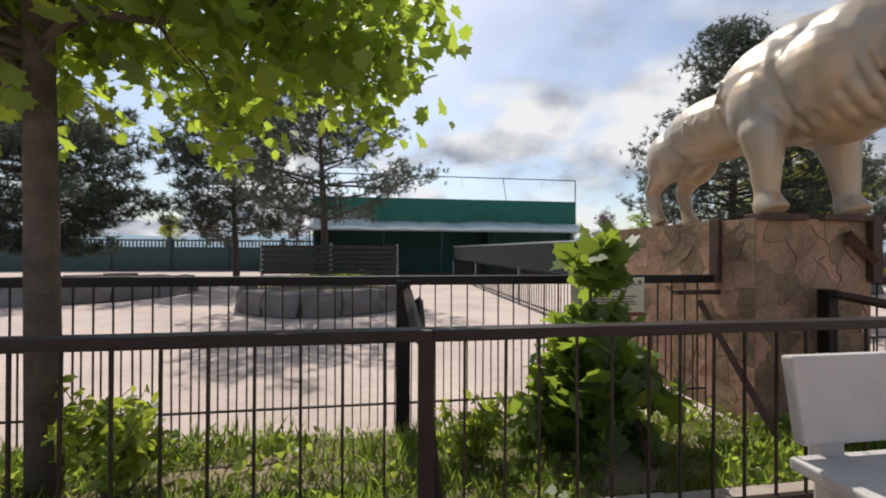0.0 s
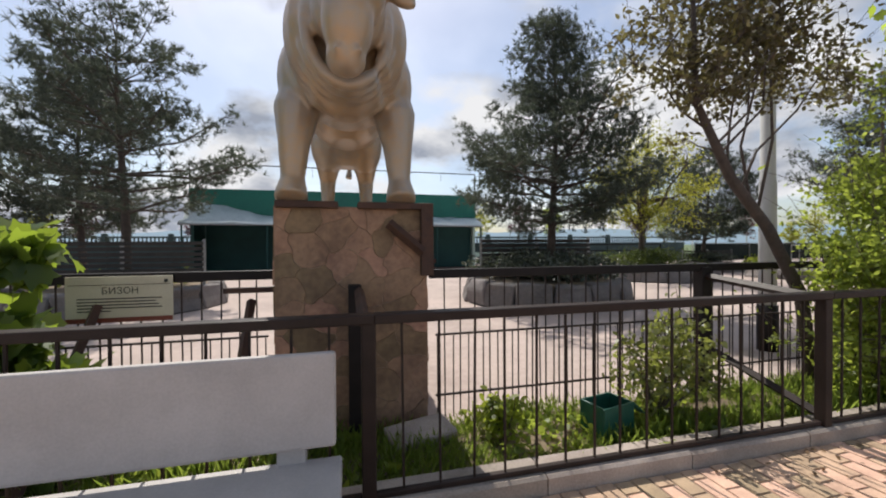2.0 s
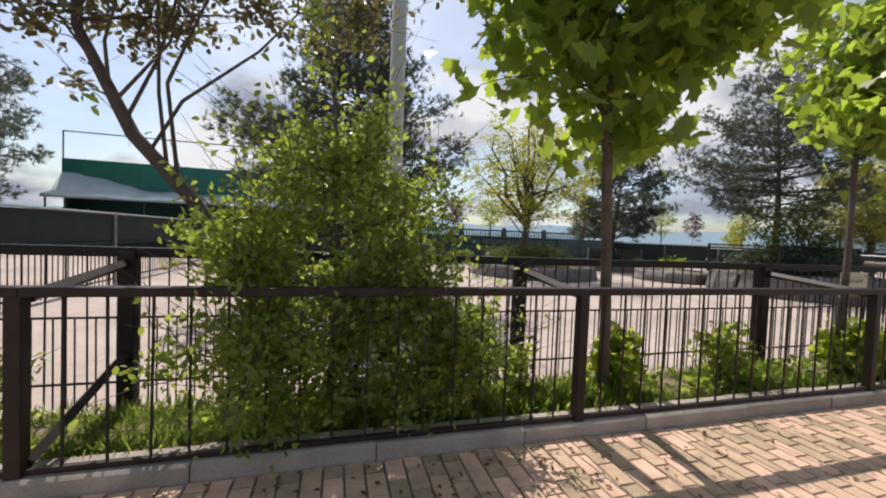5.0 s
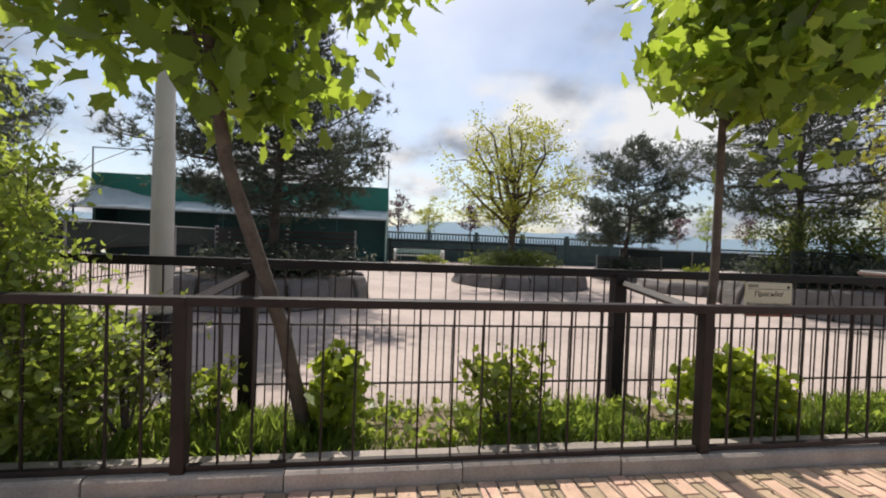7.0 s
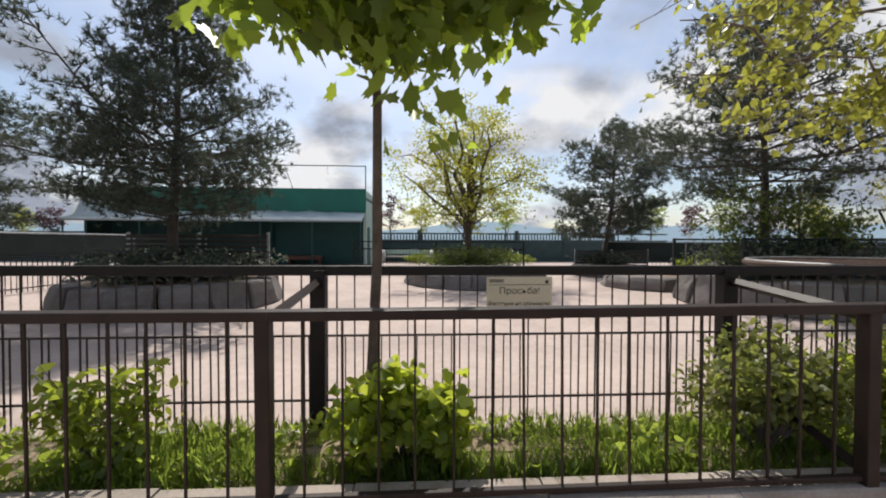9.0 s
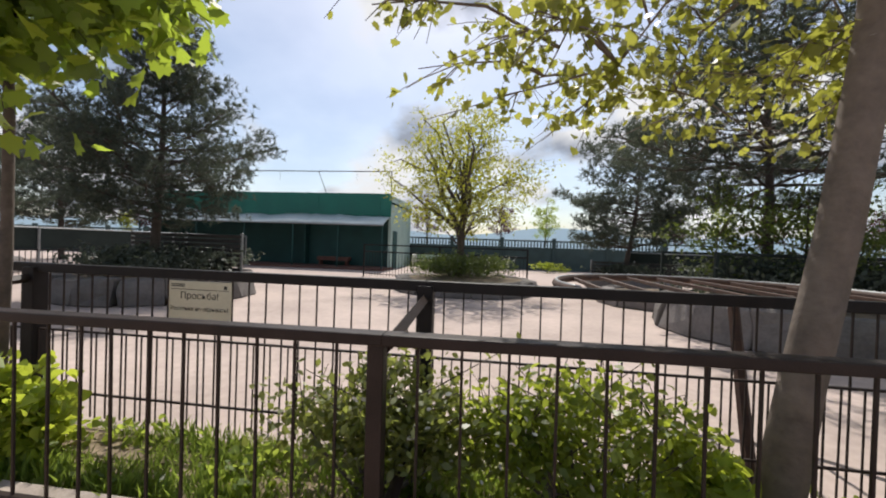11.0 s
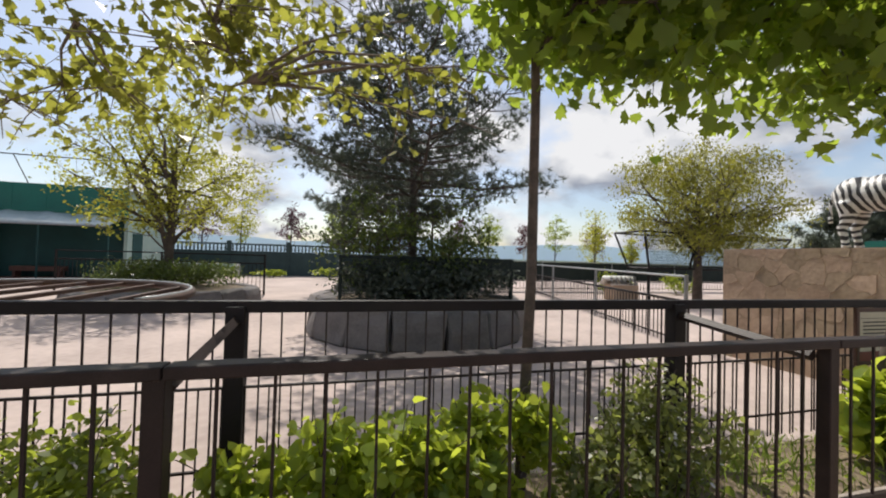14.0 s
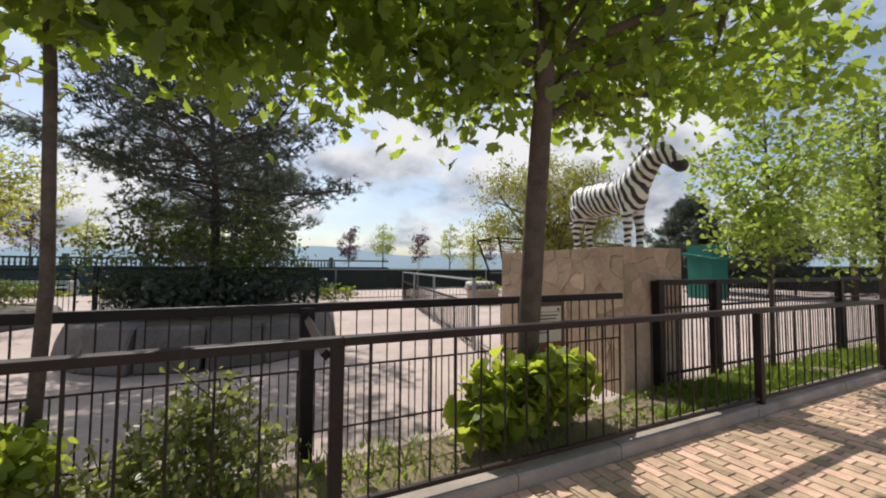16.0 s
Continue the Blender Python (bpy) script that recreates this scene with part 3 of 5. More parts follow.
def front_panel(x0, x1):
    top = thing("front_fence_panel", "low brown-painted iron fence panel with upright pickets on the kerb", "fence", (x0, 0.06, 0.1 + rise(x0)), "front fence panels")
    w = x1 - x0
    top.matrix_basis = top.matrix_basis @ pose(0, 0, 0, 0, -math.degrees(math.atan2(rise(x1) - rise(x0), w)), 0)
    part("post", rounded_box("post", -0.036, 0.036, -0.036, 0.036, -0.06, 0.915, M_IRON, 0.006), top)
    part("top_rail", rounded_box("top_rail", 0.03, w + 0.03, -0.045, 0.045, 0.905, 0.955, M_IRON, 0.007), top)
    part("bottom_rail", rounded_box("bottom_rail", 0.037, w - 0.037, -0.018, 0.018, 0.003, 0.034, M_IRON, 0.005), top)
    n = round(w / 0.19)
    for i in range(1, n):
        part("picket", picket_front, top, m=pose(w * i / n + 0.006 * rng.normal(), 0, 0.028, 0, 0.25 * rng.normal(), 0))
    return top


for a, b in zip(POSTS_FRONT, POSTS_FRONT[1:]):
    front_panel(a, b)


def back_panel(x0, x1, y, post_left=True, struts=()):
    top = thing("back_fence_panel", "black iron enclosure fence panel with close-set lower pickets", "fence", (x0, y, -0.012), "back fence panels")
    w = x1 - x0
    if post_left:
        part("post", rounded_box("post", -0.055, 0.055, -0.055, 0.055, 0, 1.19, M_IRON2, 0.008), top)
    part("top_rail", rounded_box("top_rail", 0, w, -0.03, 0.03, 1.15, 1.222, M_IRON2, 0.006), top)
    part("middle_rail", rounded_box("middle_rail", 0.05, w - 0.05, -0.010, 0.010, 0.69, 0.706, M_IRON, 0.003), top)
    part("lower_rail", rounded_box("lower_rail", 0.05, w - 0.05, -0.010, 0.010, 0.205, 0.221, M_IRON, 0.003), top)
    n = round(w / 0.13)
    for i in range(1, n):
        part("picket", picket_tall, top, m=pose(w * i / n, 0.005, 0.03, 0, 0.2 * rng.normal(), 0))
    for i in range(n):
        part("short_picket", picket_short, top, m=pose(w * (i + 0.5) / n, -0.016, 0.035, 0, 0.2 * rng.normal(), 0))
    return top


for a, b in zip([6.55] + POSTS_BACK, POSTS_BACK + [29.3]):
    back_panel(a, b, Y_BACK, a > 7)
for a, b in ((-13.2, -10.1), (-10.1, -6.9), (-6.9, -3.7), (-3.7, -0.5), (-0.5, 2.62), (2.62, 5.36)):
    back_panel(a, b, Y_LEFT)


def tall_panel(x0, x1, y):
    """The taller, closer fence past the zebra pedestal."""
    top = thing("tall_fence_panel", "taller black iron fence panel with closely set pickets", "fence", (x0, y, -0.012), "tall fence panels")
    w = x1 - x0
    part("post", rounded_box("post", -0.055, 0.055, -0.055, 0.055, 0, 1.36, M_IRON2, 0.008), top)
    for z, r in ((1.34, 0.032), (1.02, 0.016), (0.20, 0.016)):
        part("rail", rounded_box("rail", 0.056 if z < 1.3 else 0, w - 0.056 if z < 1.3 else w, -r, r, z - r, z + r, M_IRON2, 0.005), top)
    n = round(w / 0.085)
    for i in range(1, n):
        part("picket", picket_long, top, m=pose(w * i / n, 0.0, 0.05, 0, 0.2 * rng.normal(), 0))
    return top


picket_long = bar_mesh("picket", 0.013, 0.010, 1.29, M_IRON2)
for a, b in ((29.87, 31.05), (31.05, 34.85), (34.85, 38.65), (38.65, 42.45), (42.45, 46.2)):
    tall_panel(a, b, 0.975)


def strut(x, y0, z0, y1, z1, mat=M_IRON):
    ob = new("fence_strut", Shape().tube([(0, 0, 0), (0, y1 - y0, z1 - z0)], [0.034, 0.034], 4).mesh("fence_strut", mat))
    ob.matrix_basis = pose(x, y0, z0)
    return tagged(ob, "painted iron strut tying the two fences together", "strut", "fence struts")


for x in POSTS_BACK:
    strut(x, 0.10, 1.0, Y_BACK - 0.05, 1.09)
strut(2.65, 0.10, 1.0, Y_LEFT - 0.05, 1.10)
strut(2.74, 0.08, 0.14, Y_LEFT - 0.04, 1.02, M_IRON2)
strut(-0.5, 0.10, 1.0, Y_LEFT - 0.05, 1.10)
strut(6.0, 0.10, 1.0, 0.855, 1.08, M_RUST)
fp = thing("fence_post", "short black iron post standing before the bull pedestal", "post", (5.97, 0.90, 0.02))
part("post", rounded_box("post", -0.045, 0.045, -0.045, 0.045, 0, 1.10, M_IRON2, 0.006), fp)
part("base_plate", rounded_box("base_plate", -0.11, 0.11, -0.09, 0.09, 0, 0.02, M_RUST, 0.004), fp, "rusty base plate")
for x in (9.25, 18.76):
    strut(x, 0.08, 0.15, Y_BACK - 0.05, 0.42)
for x in (4.2, 5.2):
    strut(x, 0.55, 0.02, Y_LEFT - 0.05, 0.98, M_RUST)


def divider(name, x0, y0, x1, y1, step, height, low, label, net=True, steel=True):
    """A dividing fence that runs away from the path: tall posts, a top rail, netting above and pickets below."""
    top = thing(name, label, "fence", (x0, y0, -0.012), "dividing fences", rz=math.degrees(math.atan2(y1 - y0, x1 - x0)))
    length = math.hypot(x1 - x0, y1 - y0)
    n = max(1, round(length / step))
    pm = M_STEEL if steel else M_IRON2
    for i in range(n + 1):
        part("post", Shape().tube([(length * i / n, 0, 0), (length * i / n, 0, height)], [0.035, 0.035], 8).mesh("post", pm), top)
    part("top_rail", Shape().tube([(0, 0, height - 0.03), (length, 0, height - 0.03)], [0.026, 0.026], 6).mesh("top_rail", pm), top)
    part("middle_rail", rounded_box("middle_rail", 0, length, -0.02, 0.02, low - 0.03, low + 0.02, M_IRON2, 0.004), top)
    part("lower_rail", rounded_box("lower_rail", 0, length, -0.015, 0.015, 0.12, 0.15, M_IRON2, 0.004), top)
    if net:
        part("netting", Shape().box(0.04, length - 0.04, 0.03, 0.036, low + 0.03, height - 0.06).mesh("netting", M_DARKNET), top, "dark green shade netting")
    pk = bar_mesh("picket", 0.014, 0.014, low - 0.05, M_IRON2)
    k = min(120, round(length / 0.14))
    for i in range(1, k):
        part("picket", pk, top, m=pose(length * i / k, 0, 0.03))
    return top


divider("dividing_fence", 5.95, 3.2, 5.75, 17.6, 4.15, 1.63, 0.95, "grey post-and-rail dividing fence hung with dark netting")
divider("dividing_fence", 29.0, 4.0, 31.6, 15.1, 4.3, 1.32, 0.85, "grey post-and-picket dividing fence across the sand", net=False)
divider("rear_fence", 24.6, 15.2, 48.0, 15.2, 3.9, 1.45, 0.5, "rear enclosure fence of steel posts with dark netting")
divider("rear_fence", 53.5, 2.0, 53.5, 16.0, 3.5, 1.7, 0.3, "rear enclosure fence hung with dark netting under trees", steel=False)
divider("inner_fence", 13.5, 14.6, 20.4, 13.2, 3.5, 1.42, 1.1, "thin dark fence behind the planter tree", net=False, steel=False)

# wall with balusters along the far edge
far_wall = tagged(new("far_wall"), "dark green concrete garden wall with a balustrade", kind="structure")
part("wall_panel", Shape().box(-45, 34, 24.86, 24.98, -0.02, 1.52).mesh("wall_panel", M_BALUS), far_wall)
part("coping", rounded_box("coping", -45, 34, 24.8, 25.04, 1.90, 2.0, M_BALUS, 0.02), far_wall)
bal = Shape().tube([(0, 0, 0), (0, 0, 0.06), (0, 0, 0.15), (0, 0, 0.28), (0, 0, 0.39)], [0.05, 0.035, 0.062, 0.032, 0.05], 7).mesh("baluster", M_BALUS)
for i in range(290):
    x = -32 + i * 0.215
    if i % 16:
        part("baluster", bal, far_wall, m=pose(x, 24.92, 1.515))
    else:
        part("pier", rounded_box("pier", x - 0.12, x + 0.12, 24.78, 25.06, -0.02, 2.16, M_BALUS, 0.02), far_wall)

# ---- green hut at the back ----
hut = thing("shelter_hut", "long green animal shelter with a ragged white awning", "shelter", (0, 0, -0.012))
X0, X1, YF = -1.56, 13.28, 19.4
part("parapet", Shape().box(X0, X1, YF, YF + 0.12, 2.95, 4.27).mesh("parapet", M_GREEN), hut, "plain green sheet fascia")
for i in range(12):
    x = X0 + (X1 - X0) * (i + 0.5) / 12
    part("fascia_seam", Shape().box(x - 0.012, x + 0.012, YF - 0.012, YF - 0.001, 2.97, 4.26).mesh("fascia_seam", M_GREEN), hut)
part("roof", Shape().box(X0, X1, YF + 0.13, 25.6 - 0.9, 3.7, 3.82).mesh("roof", M_GREEN), hut)
part("back_wall", Shape().box(X0 + 0.2, X1 - 0.2, YF + 1.7, YF + 1.85, 0, 3.69).mesh("back_wall", M_TEAL), hut)
part("front_wall", Shape().box(8.2, X1 - 0.16, YF + 0.5, YF + 0.62, 0.0, 2.94).mesh("front_wall", M_TEAL), hut, "teal boarded front wall")
part("partition", Shape().box(8.05, 8.19, YF + 0.1, YF + 1.69, 0, 2.94).mesh("partition", M_TEAL), hut)
part("side_wall", Shape().box(X1 - 0.15, X1, YF + 0.13, 24.5, 0, 4.2).mesh("side_wall", M_PALE), hut, "pale green rendered side wall")
part("side_wall", Shape().box(X0, X0 + 0.15, YF + 0.13, 24.5, 0, 4.2).mesh("side_wall", M_TEAL), hut)
part("door", rounded_box("door", X1 - 0.01, X1 + 0.035, YF + 0.55, YF + 1.45, 0.0, 2.2, M_TEAL, 0.01), hut, "dark door in the side wall")
part("plinth", rounded_box("plinth", X0, X1 + 0.1, YF - 1.5, YF + 0.5, -0.02, 0.12, M_REDWOOD, 0.02), hut, "reddish brick apron")
for x in (X0 + 0.1, 2.2, 5.2, 8.1, 10.7, X1 - 0.1):
    part("awning_post", Shape().tube([(x, YF - 1.2, 0), (x, YF - 1.2, 2.5)], [0.04, 0.04], 7).mesh("awning_post", M_TEAL), hut)
aw = Shape()
n = 44
for i in range(n + 1):
    x = X0 + (X1 - X0) * i / n
    rag = noise.noise((x * 0.7, 0.3, 0))
    hi = 2.98 + 0.62 * math.exp(-((x + 1.2) / 1.9) ** 2) + 0.10 * rag + 0.10 * noise.noise((x * 2.3, 1.1, 0))
    aw.v += [(x, YF - 0.02, hi), (x, YF - 0.7, 2.72 + 0.16 * noise.noise((x * 1.7, 4.3, 0))), (x, YF - 1.3, 2.53 + 0.08 * rag), (x, YF - 1.34, 2.42 + 0.07 * noise.noise((x * 2.9, 8.0, 0)))]
for i in range(n):
    for j in range(3):
        a = i * 4 + j
        aw.f.append((a, a + 4, a + 5, a + 1))
awn = part("awning", aw.mesh("awning", M_AWNING, True), hut, "sagging weathered white awning sheet")
sol = awn.modifiers.new("thick", "SOLIDIFY"); sol.thickness = 0.012
part("awning_rail", Shape().tube([(X0, YF - 1.36, 2.42), (X1, YF - 1.36, 2.42)], [0.035, 0.035], 6).mesh("awning_rail", M_STEEL), hut)
fr = Shape()
fr.tube([(X0, YF + 0.06, 5.52), (X1, YF + 0.06, 5.52)], [0.028, 0.028], 6)
for x in (X0 + 0.02, X1 - 0.02):
    fr.tube([(x, YF + 0.06, 4.25), (x, YF + 0.06, 5.54)], [0.03, 0.03], 6)
for x in (2.7, 8.9):
    fr.tube([(x, YF + 0.06, 5.5), (x + 0.35, YF + 0.5, 4.2)], [0.02, 0.02], 5)
for x in (1.0, 4.2, 6.5, 11.2):
    fr.tube([(x, YF + 0.06, 5.5), (x + 0.02, YF + 0.06, 5.0)], [0.008, 0.008], 4)
part("roof_frame", fr.mesh("roof_frame", M_IRON2), hut, "thin dark pipe frame above the roof")

bench2 = thing("feeding_trough", "long reddish wooden trough against the shelter wall", "trough", (9.93, 19.6, 0.11))
part("body", rounded_box("body", -0.95, 0.95, -0.22, 0.22, 0.26, 0.48, M_REDWOOD, 0.02), bench2)
for x in (-0.8, 0.8):
    part("leg", rounded_box("leg", x - 0.05, x + 0.05, -0.18, 0.18, 0, 0.262, M_REDWOOD, 0.01), bench2)

# slatted windbreaks standing in the planters, behind the pines
wb = thing("slat_windbreak", "dark horizontal-slat windbreak with grey posts", "windbreak", (9.38, 7.62, 0.50))
for i in range(8):
    part("slat", rounded_box("slat", 0, 3.25, -0.02, 0.02, 0.10 + i * 0.122, 0.185 + i * 0.122, M_DARKWOOD, 0.006), wb)
for x in (0.0, 1.62, 3.25):
    part("post", rounded_box("post", x - 0.03, x + 0.03, 0.022, 0.08, 0, 1.09, M_STEEL, 0.006), wb)
copy_thing(wb, pose(-0.55, 8.05, 0.47))
copy_thing(wb, pose(23.0, 14.4, -0.012))

# ---- round stone planters ----
def planter(cx, cy, r, h, n, label, squash=1.0):
    top = thing("stone_planter", label, "planter", (cx, cy, -0.012), "stone planters")
    soil = Shape()
    soil.v = [((r - 0.3) * math.cos(2 * math.pi * i / 40), squash * (r - 0.3) * math.sin(2 * math.pi * i / 40), z) for z in (0.0, h - 0.06) for i in range(40)] + [(0, 0, h + 0.05)]
    soil.f = [(i, (i + 1) % 40, 40 + (i + 1) % 40, 40 + i) for i in range(40)] + [(40 + i, 40 + (i + 1) % 40, 80) for i in range(40)]
    part("soil", soil.mesh("soil", M_SOIL), top)
    for i in range(n):
        a0, a1 = 2 * math.pi * i / n, 2 * math.pi * (i + 1) / n - 0.012
        hh = h * (0.9 + 0.16 * rng.random())
        bm = bmesh.new()
        vs = []
        for z, out in ((0, 0.10), (hh * 0.55, 0.05), (hh, -0.02)):
            for a, rad in ((a0, r + out), (a1, r + out), (a1, r - 0.38), (a0, r - 0.38)):
                jit = 0.035
                vs.append(bm.verts.new((rad * math.cos(a) + jit * rng.normal(), squash * (rad * math.sin(a) + jit * rng.normal()), z + (0.02 * rng.normal() if z else 0))))
        for lv in (0, 4):
            for k in range(4):
                bm.faces.new((vs[lv + k], vs[lv + (k + 1) % 4], vs[lv + 4 + (k + 1) % 4], vs[lv + 4 + k]))
        bm.faces.new(vs[8:12]); bm.faces.new(vs[0:4][::-1])
        bmesh.ops.bevel(bm, geom=bm.edges[:], offset=0.035, segments=1, affect="EDGES")
        bmesh.ops.recalc_face_normals(bm, faces=bm.faces[:])
        me = bpy.data.meshes.new("rock"); bm.to_mesh(me); bm.free(); me.materials.append(M_ROCK)
        part("rock", me, top)
    return top


planter(10.9, 7.1, 2.05, 0.58, 16, "round grey rock planter under a tall pine")
planter(18.2, 11.4, 2.35, 0.42, 18, "round rock planter round a pale-leaved tree")
planter(24.7, 6.5, 2.15, 0.66, 16, "round grey rock planter with a fenced pine")
planter(24.3, 14.1, 1.5, 0.45, 11, "small rock planter under a dark pine")
planter(0.9, 8.6, 2.05, 0.55, 15, "rock planter in the bison yard under pines")
planter(-6.5, 11.5, 2.6, 0.5, 15, "rock planter at the edge of the bison yard")
planter(23.6, 9.9, 1.4, 0.4, 10, "low rock planter on the pale sand")

# mesh box round the pine of the third planter
cage = thing("planter_cage", "dark framed netting screen round the planted pine", "screen", (24.7, 6.68, 0.55))
for x, y in ((-1.65, -0.9), (1.75, -0.9), (-1.65, 1.3), (1.75, 1.3), (0.05, -0.9)):
    part("post", rounded_box("post", x - 0.03, x + 0.03, y - 0.03, y + 0.03, 0, 0.95, M_DARKNET, 0.005), cage)
for z in (0.05, 0.92):
    part("rail", rounded_box("rail", -1.65, 1.75, -0.925, -0.875, z - 0.025, z + 0.025, M_DARKNET, 0.005), cage)
    part("rail", rounded_box("rail", -1.65, 1.75, 1.275, 1.325, z - 0.025, z + 0.025, M_DARKNET, 0.005), cage)
wires = Shape()
for i in range(110):
    x = -1.62 + i * 0.0305
    wires.box(x - 0.005, x + 0.005, -0.903, -0.897, 0.06, 0.91)
for i in range(28):
    z = 0.08 + i * 0.03
    wires.box(-1.63, 1.73, -0.896, -0.890, z - 0.006, z + 0.006)
part("wire_mesh", wires.mesh("wire_mesh", M_DARKNET), cage, "welded dark wire mesh")

# ---- statues on their pedestals ----
def clad(name, label, x0, x1, y0, y1, h, mat_core, mat_stone, rows, seed, depth):
    """A masonry block faced with split stones of uneven size on the three sides that show."""
    top = thing(name, label, "pedestal", (0, 0, -0.012), "statue pedestals")
    part("core", Shape().box(x0, x1, y0, y1, 0, h).mesh("core", mat_core), top)
    r_ = random.Random(seed)
    def cut(poly, px, pz, nx, nz):
        """The part of a polygon on the near side of a line."""
        out = []
        for i, p in enumerate(poly):
            q = poly[(i + 1) % len(poly)]
            a, b_ = (p[0] - px) * nx + (p[1] - pz) * nz, (q[0] - px) * nx + (q[1] - pz) * nz
            if a <= 0:
                out.append(p)
            if a * b_ < 0:
                f = a / (a - b_)
                out.append((p[0] + f * (q[0] - p[0]), p[1] + f * (q[1] - p[1])))
        return out
    def face(u0, u1, to3d):
        area, seeds = (u1 - u0) * h, []
        for k in range(1500):
            q, wide = (r_.uniform(u0, u1), r_.uniform(0, h)), rows * r_.uniform(0.5, 1.7)
            if all(math.hypot((q[0] - o[0]), (q[1] - o[1]) * 1.25) > wide for o in seeds):
                seeds.append(q)
        for q in seeds:
            poly = [(u0, 0), (u1, 0), (u1, h - 0.004), (u0, h - 0.004)]
            for o in seeds:
                if o is not q and math.hypot(o[0] - q[0], o[1] - q[1]) < 4 * rows:
                    dx, dz = o[0] - q[0], o[1] - q[1]
                    ln = math.hypot(dx, dz)
                    poly = cut(poly, q[0] + dx / 2 - dx / ln * 0.002, q[1] + dz / 2 - dz / ln * 0.002, dx / ln, dz / ln)
            if len(poly) < 3:
                continue
            bent = []
            for i, p_ in enumerate(poly):
                n_ = poly[(i + 1) % len(poly)]
                for f in (0.0, 0.2, 0.4, 0.6, 0.8):
                    c_ = (p_[0] + f * (n_[0] - p_[0]), p_[1] + f * (n_[1] - p_[1]))
                    edge = min(c_[0] - u0, u1 - c_[0], c_[1], h - c_[1], 0.08) / 0.08
                    w_ = noise.noise_vector((c_[0] * 4.5 + seed, c_[1] * 4.5, 0)) * 0.085 + noise.noise_vector((c_[0] * 14 + seed, c_[1] * 14, 3)) * 0.028
                    bent.append((c_[0] + w_.x * edge, c_[1] + w_.y * edge))
            poly = bent
            k, d, s = len(poly), depth * r_.uniform(0.5, 1.6), Shape()
            tx, tz = r_.uniform(-0.05, 0.05), r_.uniform(-0.05, 0.05)
            inner = [(q[0] + (p_[0] - q[0]) * 0.985, q[1] + (p_[1] - q[1]) * 0.985) for p_ in poly]
            s.v = [to3d(p_[0], p_[1], 0.0) for p_ in poly] + [to3d(p_[0], p_[1], max(0.003, d + tx * (p_[0] - q[0]) + tz * (p_[1] - q[1]))) for p_ in inner]
            s.f = [tuple(range(k, 2 * k))] + [(i, (i + 1) % k, k + (i + 1) % k, k + i) for i in range(k)]
            part("stone", s.mesh("stone", mat_stone), top)
    face(x0, x1, lambda u, z, d: (u, y0 - d, z))
    face(y0, y1, lambda u, z, d: (x0 - d, u, z))
    face(y0, y1, lambda u, z, d: (x1 + d, u, z))
    return top


bp_ = clad("bull_pedestal", "tall pedestal faced with rough brown flagstones and rusty brackets", 5.42, 6.52, 1.0, 3.08, 1.70, M_MORTAR, M_STONE, 0.27, 8, 0.006)
for x0, x1 in ((5.43, 5.86), (6.0, 6.53)):
    part("bracket", rounded_box("bracket", x0, x1, 0.945, 1.12, 1.685, 1.735, M_RUST, 0.006), bp_, "rusty steel plate under a hoof")
part("bracket", rounded_box("bracket", 6.47, 6.565, 0.94, 1.02, 1.18, 1.735, M_RUST, 0.006), bp_, "rusty upright corner bracket")
part("bracket", Shape().tube([(6.22, 0.94, 1.58), (6.48, 0.94, 1.36)], [0.04, 0.04], 4).mesh("bracket", M_RUST), bp_, "rusty diagonal bracket")
part("bracket", rounded_box("bracket", 5.37, 5.415, 1.30, 1.40, 1.15, 1.72, M_RUST, 0.006), bp_, "rusty upright bracket")
part("bracket", rounded_box("bracket", 5.0, 5.41, 1.31, 1.39, 1.05, 1.09, M_RUST, 0.006), bp_, "short rusty cross bar")
slab = new("stone_slab", rounded_box("stone_slab", -0.24, 0.22, -0.14, 0.14, 0, 0.07, M_CONCRETE, 0.02))
slab.matrix_basis = pose(6.42, 0.72, 0.05, 4, -3, 12)
tagged(slab, "grey stone slab lying in the grass by the pedestal", "slab")
clad("zebra_pedestal", "tan sandstone-faced pedestal with a flat top", 29.35, 30.45, 1.05, 3.6, 1.78, M_MORTAR, M_ZSTONE, 0.33, 11, 0.005)


def statue(name, label, shape, mat, at, voxel):
    """One plain solid: overlapping masses fused and smoothed."""
    ob = new(name, shape.mesh(name, mat))
    ob.matrix_basis = pose(*at)
    rm = ob.modifiers.new("fuse", "REMESH"); rm.mode, rm.voxel_size, rm.use_smooth_shade = "VOXEL", voxel, True
    sm = ob.modifiers.new("soften", "SMOOTH"); sm.factor, sm.iterations = 0.5, 7
    return tagged(ob, label, "statue")


b = Shape()
b.ball((0, 0.02, 1.09), (0.45, 0.54, 0.49)).ball((0, 0.68, 0.97), (0.39, 0.70, 0.35)).ball((0, 1.24, 0.84), (0.33, 0.38, 0.33))
b.ball((0, -0.12, 1.36), (0.28, 0.46, 0.27)).ball((0, -0.50, 1.18), (0.31, 0.42, 0.40), Matrix.Rotation(0.35, 3, "X")).ball((0, -0.45, 0.86), (0.25, 0.30, 0.36))
b.ball((0.02, -1.06, 1.04), (0.19, 0.21, 0.24), Matrix.Rotation(0.35, 3, "X")).ball((0.0, -1.10, 0.82), (0.135, 0.15, 0.22), Matrix.Rotation(0.1, 3, "X")).ball((-0.01, -1.08, 0.63), (0.105, 0.11, 0.09)).ball((0.01, -0.82, 1.05), (0.22, 0.26, 0.26))
